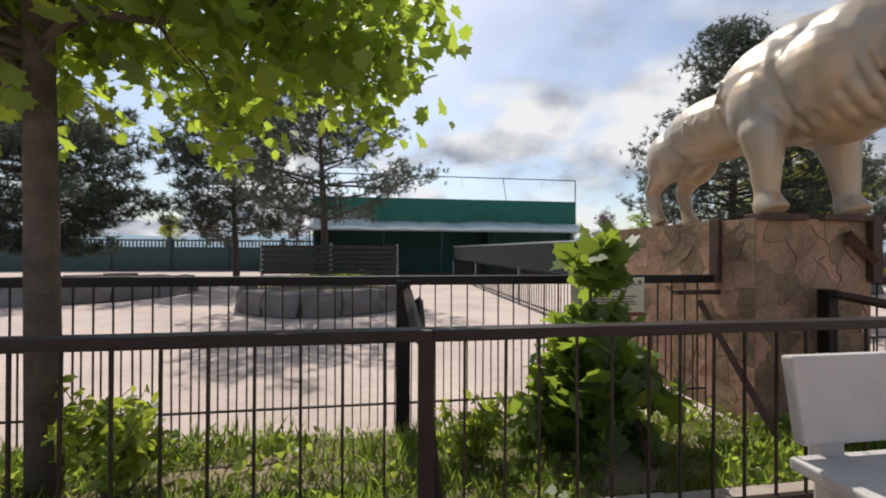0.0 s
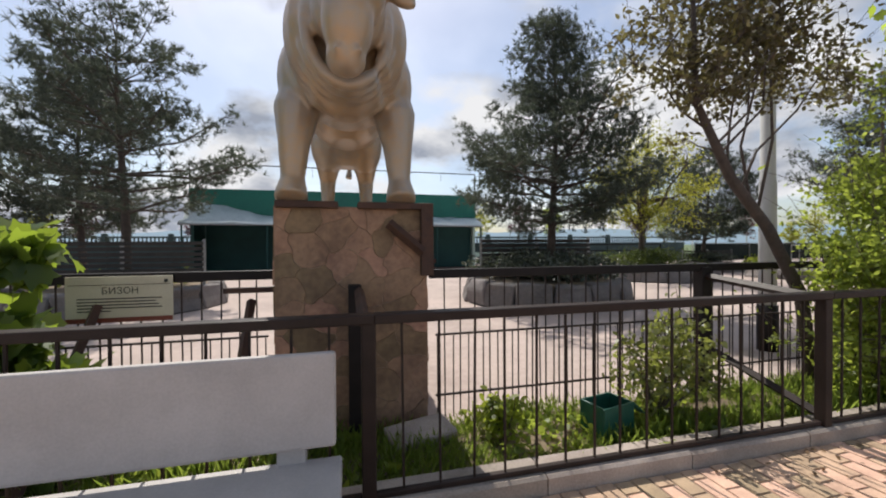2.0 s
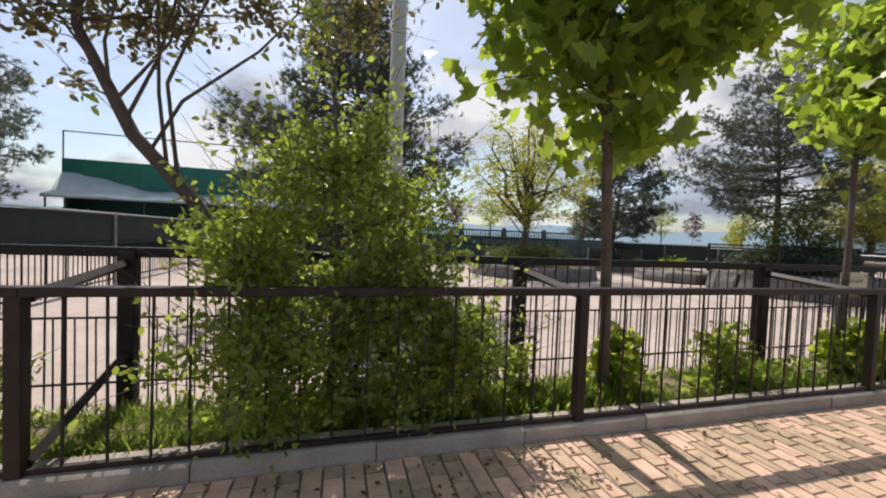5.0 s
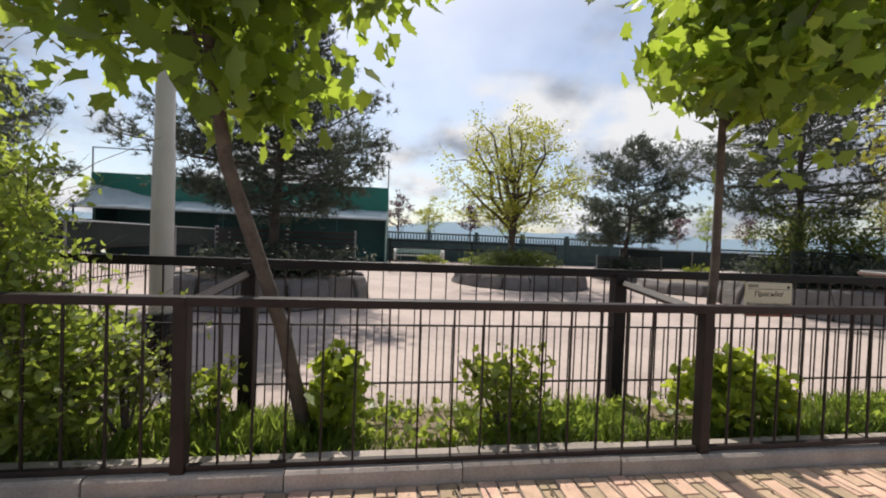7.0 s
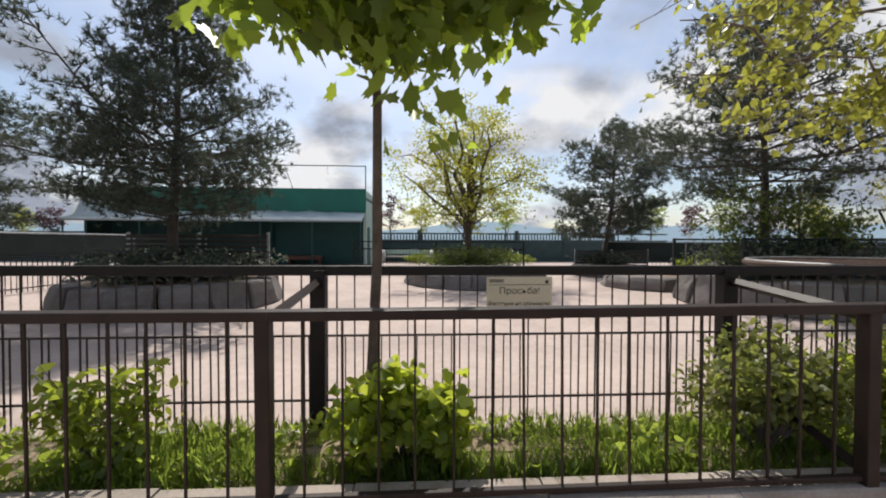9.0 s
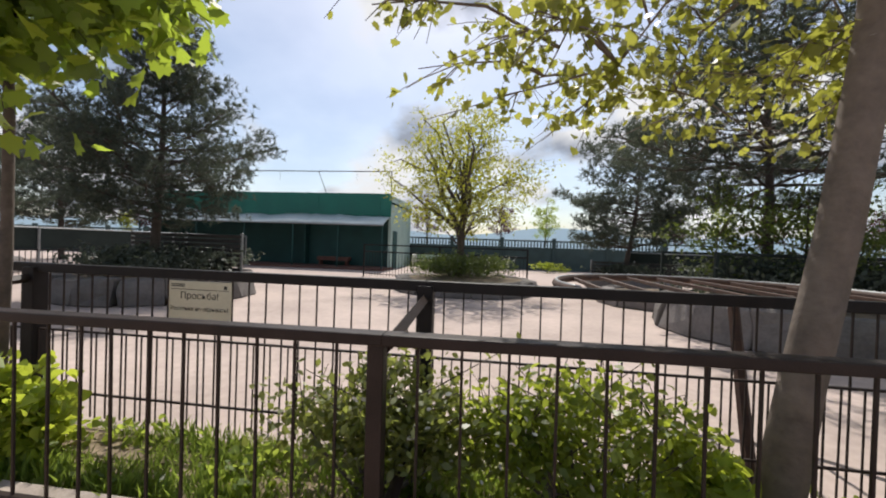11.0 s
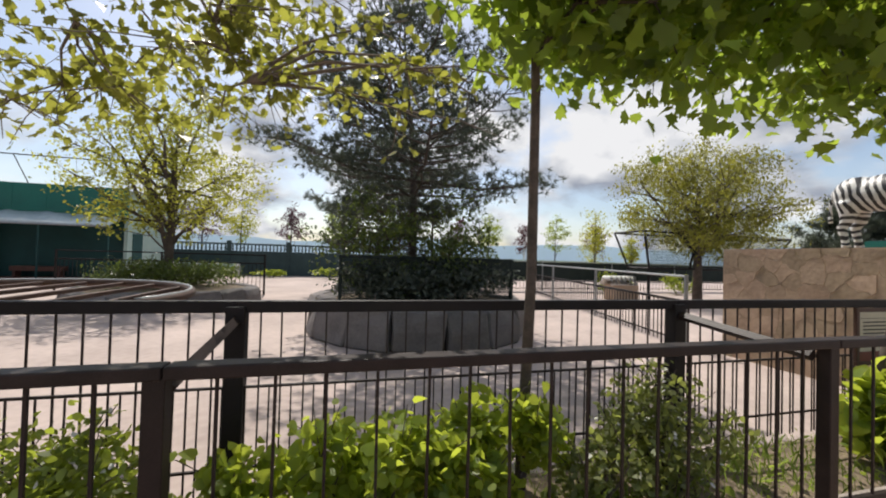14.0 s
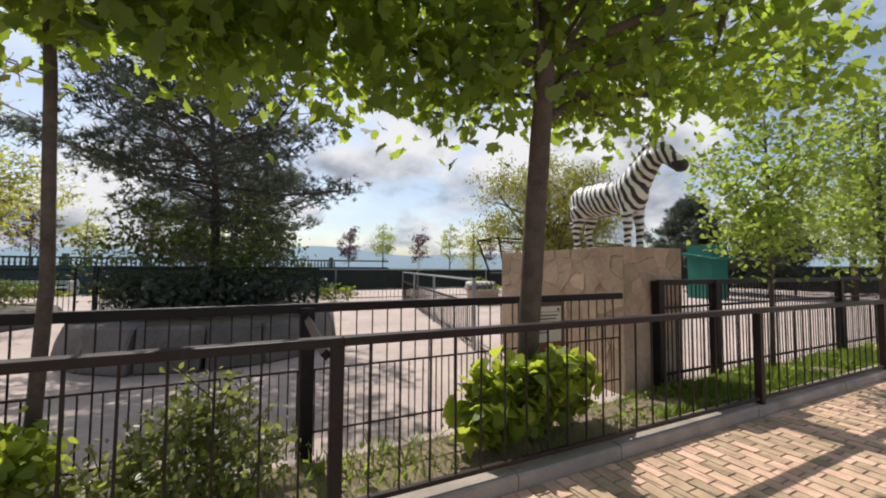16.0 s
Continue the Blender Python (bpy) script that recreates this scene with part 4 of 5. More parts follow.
for s in (-1, 1):
    b.tube([(0.30 * s, -0.02, 1.0), (0.36 * s, -0.12, 0.66), (0.375 * s, -0.16, 0.42), (0.385 * s, -0.18, 0.16), (0.39 * s, -0.20, 0.07), (0.39 * s, -0.24, 0.0)], [0.14, 0.165, 0.115, 0.085, 0.11, 0.12], 12)
    b.ball((0.19 * s, 1.20, 0.76), (0.19, 0.27, 0.30)).ball((0.31 * s, -0.03, 0.92), (0.20, 0.25, 0.34))
    b.tube([(0.14 * s, 1.10, 0.86), (0.20 * s, 1.26, 0.60), (0.21 * s, 1.42, 0.40), (0.21 * s, 1.36, 0.16), (0.21 * s, 1.32, 0.07), (0.21 * s, 1.28, 0.0)], [0.12, 0.145, 0.09, 0.07, 0.085, 0.095], 12)
    b.ball((0.28 * s, -0.96, 1.08), (0.12, 0.045, 0.06), Matrix.Rotation(0.5 * s, 3, "Y"))
    b.ball((0.15 * s, -1.23, 1.02), (0.045, 0.05, 0.04))
    b.ball((0.055 * s, -1.19, 0.63), (0.025, 0.02, 0.02))
    b.ball((0.20 * s, -0.42, 1.06), (0.21, 0.30, 0.34))
b.tube([(-0.12, -1.12, 1.19), (-0.27, -1.20, 1.20), (-0.36, -1.38, 1.13), (-0.30, -1.58, 1.10), (-0.18, -1.70, 1.18)], [0.085, 0.08, 0.066, 0.045, 0.014], 10)
b.tube([(0.12, -1.12, 1.17), (0.27, -1.20, 1.12), (0.38, -1.36, 1.04), (0.36, -1.54, 1.06), (0.28, -1.64, 1.16)], [0.085, 0.08, 0.066, 0.045, 0.014], 10)
for i in range(6):
    q = i / 5
    pts = [((0.245 + 0.15 * q) * math.sin(a), -0.72 + 0.52 * q - 0.12 * math.cos(a), 1.02 - (0.42 + 0.05 * q) * math.cos(a) + 0.05 * q) for a in [-2.1 + 4.2 * k / 14 for k in range(15)]]
    b.tube(pts, [0.034 + 0.012 * math.sin(math.pi * k / 14) for k in range(15)], 8)
for s in (-1, 1):
    for i in range(4):
        b.tube([(0.40 * s, 0.25 + 0.14 * i, 1.28), (0.425 * s, 0.28 + 0.14 * i, 1.08), (0.37 * s, 0.30 + 0.14 * i, 0.86)], [0.008, 0.012, 0.008], 6)
b.tube([(0, 1.54, 0.98), (0.02, 1.66, 0.86), (0.03, 1.70, 0.6), (0.02, 1.67, 0.48)], [0.05, 0.035, 0.03, 0.05], 8)
statue("bull_statue", "pale gold painted bull statue lowering its horned head on the pedestal", b, M_BULL, (5.93, 1.20, 1.73), 0.017)

z_ = Shape()
z_.ball((0, 0.18, 0.72), (0.235, 0.50, 0.25)).ball((0, 0.52, 0.72), (0.23, 0.27, 0.26)).ball((0, -0.24, 0.72), (0.21, 0.26, 0.27))
z_.tube([(0, -0.24, 0.76), (0, -0.44, 0.98), (0, -0.62, 1.17)], [0.225, 0.17, 0.13], 14)
z_.ball((0, -0.72, 1.17), (0.115, 0.18, 0.13), Matrix.Rotation(0.75, 3, "X")).ball((0, -0.86, 1.04), (0.088, 0.16, 0.098), Matrix.Rotation(0.75, 3, "X")).ball((0, -0.95, 0.95), (0.080, 0.09, 0.085))
z_.tube([(0, -0.16, 0.98), (0, -0.33, 1.15), (0, -0.52, 1.32), (0, -0.68, 1.35)], [0.03, 0.045, 0.045, 0.03], 7)
for s in (-1, 1):
    z_.tube([(0.11 * s, -0.28, 0.62), (0.12 * s, -0.29, 0.34), (0.12 * s, -0.30, 0.28), (0.12 * s, -0.29, 0.08), (0.12 * s, -0.30, 0.0)], [0.10, 0.062, 0.058, 0.045, 0.06], 10)
    z_.tube([(0.12 * s, 0.55, 0.62), (0.13 * s, 0.56, 0.36), (0.13 * s, 0.62, 0.28), (0.13 * s, 0.58, 0.08), (0.13 * s, 0.57, 0.0)], [0.14, 0.072, 0.058, 0.045, 0.06], 10)
    z_.tube([(0.07 * s, -0.64, 1.26), (0.095 * s, -0.65, 1.36), (0.09 * s, -0.66, 1.46)], [0.035, 0.044, 0.012], 8)
    z_.ball((0.105 * s, -0.76, 1.16), (0.022, 0.03, 0.026))
z_.tube([(0, 0.78, 0.82), (0, 0.83, 0.62), (0, 0.82, 0.36)], [0.03, 0.022, 0.035], 8)
statue("zebra_statue", "black and white striped zebra statue standing on the stone pedestal", z_, M_ZEBRA, (29.9, 1.62, 1.785), 0.018)

# ---- bench by the front fence ----
bench = thing("park_bench", "white painted concrete bench with a slab backrest", "bench", (5.12, 0, 0))
part("seat", rounded_box("seat", -0.77, 0.77, -0.58, -0.16, 0.41, 0.47, M_BENCH, 0.012), bench)
back = rounded_box("backrest", -0.745, 0.745, -0.03, 0.03, 0.0, 0.40, M_BENCH, 0.014)
part("backrest", back, bench, m=pose(0, -0.185, 0.53, -9, 0, 0))
for x in (-0.56, 0.56):
    part("back_support", rounded_box("back_support", x - 0.06, x + 0.06, -0.19, -0.12, 0.40, 0.62, M_BENCH, 0.01), bench)
    part("leg", rounded_box("leg", x - 0.07, x + 0.07, -0.54, -0.15, 0.0, 0.412, M_BENCH, 0.015), bench)

# ---- signs ----
def lettering(text, size, mat, parent, x, z, y):
    cu = bpy.data.curves.new("lettering", "FONT")
    cu.body, cu.size, cu.align_x, cu.extrude = text, size, "CENTER", 0.0008
    tmp = bpy.data.objects.new("lettering", cu)
    me = bpy.data.meshes.new_from_object(tmp)
    bpy.data.objects.remove(tmp)
    me.materials.clear(); me.materials.append(mat)
    return part("lettering", me, parent, m=pose(x, y, z, 90, 0, 0))


def sign(label, at, w, h, title, title_size, lines, band=0.035, frame_=None):
    top = thing("notice_sign", label, "sign", at, "enclosure signs")
    board = part("board", rounded_box("board", -w / 2, w / 2, 0, 0.012, -h, 0, M_SIGN, 0.003), top)
    if band:
        part("red_band", Shape().box(-w / 2 + 0.002, w / 2 - 0.002, -0.003, 0.0, -h + 0.002, -h + band).mesh("red_band", M_SIGNRED), board, "dark red band")
    part("header_line", Shape().box(-w / 2 + 0.015, w / 2 - 0.015, -0.003, -0.0005, -0.062, -0.058).mesh("header_line", M_INK), board)
    part("emblem", Shape().box(w / 2 - 0.055, w / 2 - 0.03, -0.003, -0.0005, -0.05, -0.025).mesh("emblem", M_INK), board)
    if title:
        lettering(title, title_size, M_INK, board, 0, -0.062 - title_size * 0.95, -0.002)
    for x0, z, length, thick in lines:
        part("text_line", Shape().box(x0, x0 + length, -0.003, -0.0005, z - thick, z).mesh("text_line", M_INK), board)
    if frame_:
        for a in ((-w / 2 - 0.04, w / 2 + 0.04, -0.006, 0.02, 0, 0.04), (-w / 2 - 0.04, w / 2 + 0.04, -0.006, 0.02, -h - 0.04, -h), (-w / 2 - 0.04, -w / 2, -0.006, 0.02, -h, 0), (w / 2, w / 2 + 0.04, -0.006, 0.02, -h, 0)):
            part("frame", rounded_box("frame", *a, frame_, 0.004), top)
    return board


sign("cream bison notice with dark lines of text on the fence", (4.34, Y_LEFT - 0.055, 1.19), 0.66, 0.33, "БИЗОН", 0.066,
     [(-0.26, -0.155 - 0.022 * i, (0.52, 0.48, 0.5, 0.52, 0.2)[i], 0.008) for i in range(5)])
s2 = sign("cream notice asking not to pick the plants", (17.09, Y_BACK - 0.055, 1.13), 0.50, 0.32, "Просьба!", 0.07, [], 0.03)
lettering("Растения не обрывать!", 0.042, M_INK, s2, 0, -0.215, -0.002)
for i in range(2):
    part("text_line", Shape().box(-0.23, -0.12, -0.003, -0.0005, -0.028 - 0.014 * i, -0.02 - 0.014 * i).mesh("text_line", M_INK), s2)
sign("brown-framed zebra information board on the enclosure fence", (28.05, Y_BACK - 0.06, 1.10), 0.52, 0.46, "", 0.05,
     [(-0.21, -0.09 - 0.035 * i, (0.42, 0.40, 0.38, 0.42, 0.40, 0.30)[i], 0.012) for i in range(6)], 0.09, M_SIGNBROWN)

# ---- light pole ----
pole = thing("light_pole", "tall round pale grey lighting mast in the enclosure", "light pole", (11.31, 1.93, -0.012))
part("shaft", Shape().tube([(0, 0, 0), (0, 0, 2.2), (0, 0, 2.25), (0, 0, 9)], [0.10, 0.095, 0.085, 0.06], 20).mesh("shaft", M_POLE, True), pole)
part("base", Shape().tube([(0, 0, 0), (0, 0, 0.6)], [0.115, 0.115], 20).mesh("base", M_IRON2, True), pole, "dark painted base sleeve")

# ---- bin in the strip ----
bn = thing("plastic_box", "open dark green plastic box lying in the grass", "box", (7.74, 0.47, 0.05), rz=12)
for a in ((-0.15, 0.15, -0.11, -0.095, 0, 0.22), (-0.15, 0.15, 0.095, 0.11, 0, 0.22), (-0.15, -0.135, -0.095, 0.095, 0, 0.22), (0.135, 0.15, -0.095, 0.095, 0, 0.22), (-0.135, 0.135, -0.095, 0.095, 0, 0.012)):
    part("side", rounded_box("side", *a, M_BIN, 0.004), bn)
part("flap", rounded_box("flap", 0, 0.17, -0.1, 0.1, -0.008, 0.008, M_BIN, 0.003), bn, m=pose(0.15, 0, 0.21, 0, 38, 0))

# ---- long pale bench by the far wall ----
gb = thing("garden_bench", "long pale bench with rounded ends before the far wall", "bench", (15.4, 23.6, -0.012))
part("seat", rounded_box("seat", -1.45, 1.45, -0.25, 0.25, 0.38, 0.46, M_WHITE, 0.02), gb)
part("backrest", rounded_box("backrest", -1.45, 1.45, 0.22, 0.28, 0.56, 0.84, M_PALE, 0.02), gb)
for x in (-1.58, 1.58):
    part("end", Shape().tube([(x - 0.11, 0, 0.42), (x + 0.11, 0, 0.42)], [0.42, 0.42], 20).mesh("end", M_WHITE), gb)
for x in (-1.2, 0.0, 1.2):
    part("back_post", rounded_box("back_post", x - 0.03, x + 0.03, 0.285, 0.33, 0, 0.84, M_STEEL, 0.005), gb)

# ---- white block and the netted cage in the zebra yard ----
wbx = thing("feeder", "low pale feeder with a ribbed white cover", "feeder", (33.9, 11.6, -0.012))
part("body", rounded_box("body", -0.6, 0.6, -0.3, 0.3, 0, 0.62, M_ZSTONE, 0.05), wbx)
for i in range(6):
    part("rib", Shape().tube([(-0.62 + 0.21 * i, -0.32, 0.6), (-0.62 + 0.21 * i, -0.2, 0.86), (-0.62 + 0.21 * i, 0.2, 0.86), (-0.62 + 0.21 * i, 0.32, 0.6)], [0.10] * 4, 8).mesh("rib", M_WHITE, True), wbx)
nc = thing("netted_aviary", "low dark netted aviary with sloping sides", "aviary", (36.5, 11.6, -0.012))
fr2 = Shape()
corners_lo, corners_hi = [(-2.2, -1.0, 1.3), (3.6, -1.0, 1.3), (3.6, 0.1, 1.3), (-2.2, 0.1, 1.3)], [(-2.7, -1.3, 2.68), (4.6, -1.3, 2.62), (4.6, 0.3, 2.62), (-2.7, 0.3, 2.68)]
for i in range(4):
    fr2.tube([corners_lo[i], corners_hi[i]], [0.04, 0.04], 5); fr2.tube([corners_hi[i], corners_hi[(i + 1) % 4]], [0.04, 0.04], 5); fr2.tube([corners_lo[i], corners_lo[(i + 1) % 4]], [0.04, 0.04], 5)
    fr2.tube([(corners_lo[i][0], corners_lo[i][1], 0), corners_lo[i]], [0.05, 0.05], 6)
for q in (0.33, 0.66):
    a, b_ = Vector(corners_lo[0]).lerp(Vector(corners_lo[1]), q), Vector(corners_hi[0]).lerp(Vector(corners_hi[1]), q)
    fr2.tube([a, b_], [0.035, 0.035], 5)
part("frame", fr2.mesh("frame", M_IRON2), nc)
net = Shape()
for i in range(110):
    q = i / 109
    net.tube([Vector(corners_lo[0]).lerp(Vector(corners_lo[1]), q), Vector(corners_hi[0]).lerp(Vector(corners_hi[1]), q)], [0.008, 0.008], 3, False)
for i in range(14):
    q = i / 13
    net.tube([Vector(corners_lo[0]).lerp(Vector(corners_hi[0]), q), Vector(corners_lo[1]).lerp(Vector(corners_hi[1]), q)], [0.008, 0.008], 3, False)
part("netting", net.mesh("netting", M_DARKNET), nc)
gh = thing("green_kiosk", "small bright green kiosk with a sloping roof", "kiosk", (46.6, 9.9, -0.012))
part("wall", Shape().box(-0.7, 0.7, -0.6, 0.6, 0, 2.75).mesh("wall", M_GREEN), gh)
part("roof", Shape().box(-1.1, 1.1, -1.0, 0.8, 0, 0.08, pose(0, 0, 2.15, 10, 0, 0)).mesh("roof", M_GREEN), gh)

# a half-round rack fixed to the back of the fence rail, its bars running away from the path
rack = thing("half_round_rack", "half-round rusty steel bar rack propped behind the fence rail", "rack", (20.86, Y_BACK + 0.035, 1.185))
R_, UP = 1.16, 0.42
a0 = math.asin(UP / R_)
arc = [(R_ * math.cos(a), UP + R_ * math.sin(a), 0) for a in np.linspace(-a0, math.pi + a0, 44)]
part("rim", Shape().tube(arc, [0.032] * 44, 8).mesh("rim", M_RUST, True), rack)
# a thin pale tube follows the top of the rim
part("worn_edge", Shape().tube([(x, y, z + 0.028) for x, y, z in arc], [0.010] * 44, 5).mesh("worn_edge", M_STEEL, True), rack, "thin pale top edge")
for x in np.linspace(-0.9, 0.9, 7):
    far = UP + math.sqrt(R_ * R_ - x * x)
    part("bar", rounded_box("bar", x - 0.014, x + 0.014, 0.0, far, -0.018, 0.012, M_RUST, 0.004), rack)
part("prop", Shape().tube([(0.02, 0.06, -1.19), (0.10, 0.48, -0.02)], [0.04, 0.036], 6).mesh("prop", M_RUST), rack, "leaning rusty prop")

# ---- trees of the planted strip ----
leafy_tree("maple_tree", "leafy young maple with a dark trunk in the strip", "tree", [(0.62, 0.72, 0), (0.60, 0.71, 1.5), (0.58, 0.70, 3.0), (0.62, 0.75, 4.6)], [0.085, 0.075, 0.065, 0.04],
           [(1.1, 0.7, 2.9, 1.75, 1.1, 0.72), (0.4, 0.8, 3.9, 2.0, 1.5, 1.0), (-1.0, 0.8, 2.9, 1.2, 1.0, 0.8), (2.0, 0.9, 2.55, 0.9, 0.7, 0.5)], 250, 44, 0.108, MAPLE, M_MAPLE, M_BARK, 0.20, sag=0.8, first=0.5, group="maples in the strip")
leafy_tree("maple_tree", "slender maple leaning over the front fence", "tree", [(13.02, 0.52, 0), (12.88, 0.36, 0.8), (12.62, 0.10, 1.8), (12.5, 0.0, 2.8), (12.5, 0.0, 3.7)], [0.05, 0.044, 0.038, 0.03, 0.018],
           [(12.55, 0.05, 2.65, 0.72, 0.5, 0.6), (11.85, 0.0, 2.6, 0.35, 0.35, 0.25), (13.3, 0.3, 2.9, 0.5, 0.45, 0.3), (12.3, 0.1, 3.4, 0.8, 0.7, 0.6), (12.4, 0.2, 4.2, 0.9, 0.8, 0.6), (13.05, -0.5, 2.75, 0.6, 0.45, 0.32)], 128, 30, 0.125, MAPLE, M_MAPLE, M_BARK, 0.17, sag=0.9, first=0.58, group="maples in the strip")
leafy_tree("maple_tree", "slender maple with a forked grey stem", "tree", [(16.02, 0.55, 0), (16.08, 0.54, 1.3), (16.08, 0.54, 2.2), (16.05, 0.5, 3.8)], [0.035, 0.032, 0.028, 0.016],
           [(16.25, 0.35, 2.66, 0.62, 0.5, 0.42), (15.55, 0.3, 2.62, 0.38, 0.35, 0.22), (17.0, 0.35, 2.88, 0.42, 0.4, 0.2), (16.4, 0.5, 3.4, 1.0, 0.8, 0.5)], 92, 28, 0.132, MAPLE, M_MAPLE, M_BARK, 0.17, sag=0.9, first=0.62, group="maples in the strip")
leafy_tree("plane_tree", "pale-barked plane tree with sparse yellow-green leaves", "tree", [(20.72, 0.72, 0), (20.82, 0.70, 0.8), (20.93, 0.66, 1.6), (21.0, 0.58, 2.6), (21.05, 0.55, 4.5)], [0.118, 0.100, 0.094, 0.085, 0.05],
           [(19.6, 1.0, 2.85, 1.6, 0.9, 0.5), (21.6, 1.4, 2.9, 1.7, 0.9, 0.55), (22.9, 0.9, 2.95, 1.2, 0.8, 0.45), (20.9, 0.9, 3.8, 2.4, 1.3, 0.75)], 190, 15, 0.066, MAPLE, M_PLANE, M_BARK_PALE, 0.10, sag=0.8, whips=3, first=0.70, limbs=24, lift_=-0.7, twig=1.4, stout=0.75, arch=0.16)
leafy_tree("maple_tree", "thin-stemmed maple with dark broad leaves", "tree", [(24.25, 0.78, 0), (24.3, 0.78, 1.4), (24.28, 0.74, 2.6), (24.2, 0.7, 4.0)], [0.038, 0.034, 0.03, 0.02],
           [(24.35, 0.55, 3.4, 1.0, 0.8, 0.55), (24.0, 0.5, 2.95, 0.4, 0.4, 0.32), (25.0, 0.6, 3.3, 0.9, 0.8, 0.55), (25.0, 0.4, 2.6, 0.5, 0.4, 0.28)], 92, 30, 0.112, MAPLE, M_MAPLE, M_BARK, 0.18, sag=0.9, first=0.68, group="maples in the strip")
leafy_tree("maple_tree", "broad maple leaning over the path by the zebra", "tree", [(27.72, 0.85, 0), (27.58, 0.62, 0.9), (27.4, 0.3, 1.9), (27.25, 0.0, 2.9), (27.2, -0.1, 4.2)], [0.11, 0.098, 0.088, 0.075, 0.04],
           [(27.0, 0.0, 3.35, 2.0, 1.3, 0.7), (26.1, 0.3, 3.0, 0.9, 0.8, 0.5), (28.6, 0.2, 3.3, 1.3, 1.0, 0.5), (27.2, 0.0, 4.0, 2.3, 1.6, 0.8), (30.3, 0.0, 3.6, 1.3, 1.0, 0.5), (26.3, 0.2, 2.5, 0.6, 0.5, 0.26)], 285, 30, 0.105, MAPLE, M_MAPLE, M_BARK, 0.20, sag=0.8, first=0.62, group="maples in the strip")
leafy_tree("young_tree", "thin young tree with light green leaves by the fence", "tree", [(32.0, 0.75, 0), (32.05, 0.75, 1.8), (32.0, 0.75, 3.8)], [0.035, 0.03, 0.012],
           [(32.0, 0.75, 2.8, 1.0, 0.8, 1.1), (31.7, 0.7, 1.95, 0.7, 0.6, 0.4)], 120, 28, 0.066, HEART, M_YOUNG, M_BARK, 0.18, group="young trees")
leafy_tree("young_tree", "tall young tree with light green leaves further along the fence", "tree", [(36.2, 0.8, 0), (36.2, 0.8, 2.2), (36.3, 0.8, 5.0)], [0.06, 0.05, 0.02],
           [(36.2, 0.8, 3.4, 1.7, 1.3, 1.7)], 170, 32, 0.085, HEART, M_YOUNG, M_BARK, 0.25, group="young trees")
leafy_tree("plum_tree", "dark-leaved plum tree leaning over the fence", "tree", [(10.35, 0.82, 0), (10.15, 0.80, 0.9), (9.75, 0.82, 1.55), (9.35, 0.85, 2.0), (9.0, 0.9, 2.7), (8.95, 0.9, 4.2)], [0.06, 0.055, 0.05, 0.045, 0.032, 0.014],
           [(8.9, 0.9, 3.0, 0.8, 0.5, 0.6), (9.6, 1.0, 3.2, 0.7, 0.5, 0.65), (10.5, 0.9, 3.1, 0.6, 0.4, 0.5), (9.7, 0.9, 4.1, 1.2, 0.7, 0.6)], 215, 34, 0.058, OVAL, M_PLUM, M_PINE_BARK, 0.075, tilt=0.9, sag=0.1, first=0.4, whips=2, limbs=16, stout=0.6, arch=0.10)
leafy_tree("tall_shrub", "dense green shrub growing up through the fence", "shrub", [(10.72, 0.55, 0), (10.74, 0.52, 1.0), (10.68, 0.5, 2.5)], [0.04, 0.03, 0.012],
           [(10.75, 0.42, 0.66, 1.0, 0.48, 0.56), (10.22, 0.45, 1.25, 0.42, 0.4, 0.5), (11.15, 0.45, 1.30, 0.48, 0.4, 0.5), (10.66, 0.48, 1.80, 0.42, 0.36, 0.5), (10.56, 0.45, 2.5, 0.16, 0.15, 0.45), (10.98, 0.5, 2.1, 0.2, 0.18, 0.4), (10.25, 0.45, 1.9, 0.15, 0.15, 0.3), (11.4, 0.45, 1.8, 0.14, 0.14, 0.3), (11.6, 0.42, 0.5, 0.45, 0.36, 0.4), (10.5, 0.0, 0.28, 0.5, 0.22, 0.22)],
           310, 60, 0.052, OVAL, M_TALLSHRUB, M_BARK, 0.075, tilt=0.9, sag=0.1, first=0.05, whips=2, lift_=1.6)
leafy_tree("young_catalpa", "young catalpa with large bright leaves by the bench", "plant", [(3.92, 0.85, 0), (3.93, 0.85, 0.8), (3.92, 0.85, 1.5)], [0.020, 0.017, 0.008],
           [(3.92, 0.82, 0.40, 0.52, 0.32, 0.34), (3.92, 0.82, 0.78, 0.30, 0.22, 0.22), (3.92, 0.83, 1.36, 0.30, 0.27, 0.13), (3.92, 0.83, 1.05, 0.12, 0.12, 0.18)], 110, 10, 0.16, MAPLE, M_CATALPA, M_BARK, 0.07, tilt=0.5, sag=0.8, first=0.1)

# ---- bushes of the strip ----
ROSES = "rose bush with small reddish green leaves in the strip"
MOUND = "leafy bright green mound of young shoots in the strip"
bush("rose_bush", ROSES, (8.25, 0.6, 0.05), 0.74, 0.34, 0.92, 1500, 0.055, OVAL, M_ROSE, 9, group="rose bushes", petals=30)
bush("rose_bush", ROSES, (11.85, 0.58, 0.05), 0.45, 0.28, 0.75, 520, 0.055, OVAL, M_ROSE, 8, group="rose bushes")
bush("leafy_mound", MOUND, (13.15, 0.55, 0.05), 0.28, 0.24, 0.62, 480, 0.07, HEART, M_YELLOWSHRUB, 8)
bush("weed_clump", "clump of tall weeds in the long grass", (14.4, 0.55, 0.05), 0.45, 0.28, 0.68, 560, 0.07, OVAL, M_SHRUB, 8)
bush("leafy_mound", MOUND, (16.25, 0.5, 0.05), 0.50, 0.30, 0.64, 1300, 0.068, HEART, M_YELLOWSHRUB, 10)
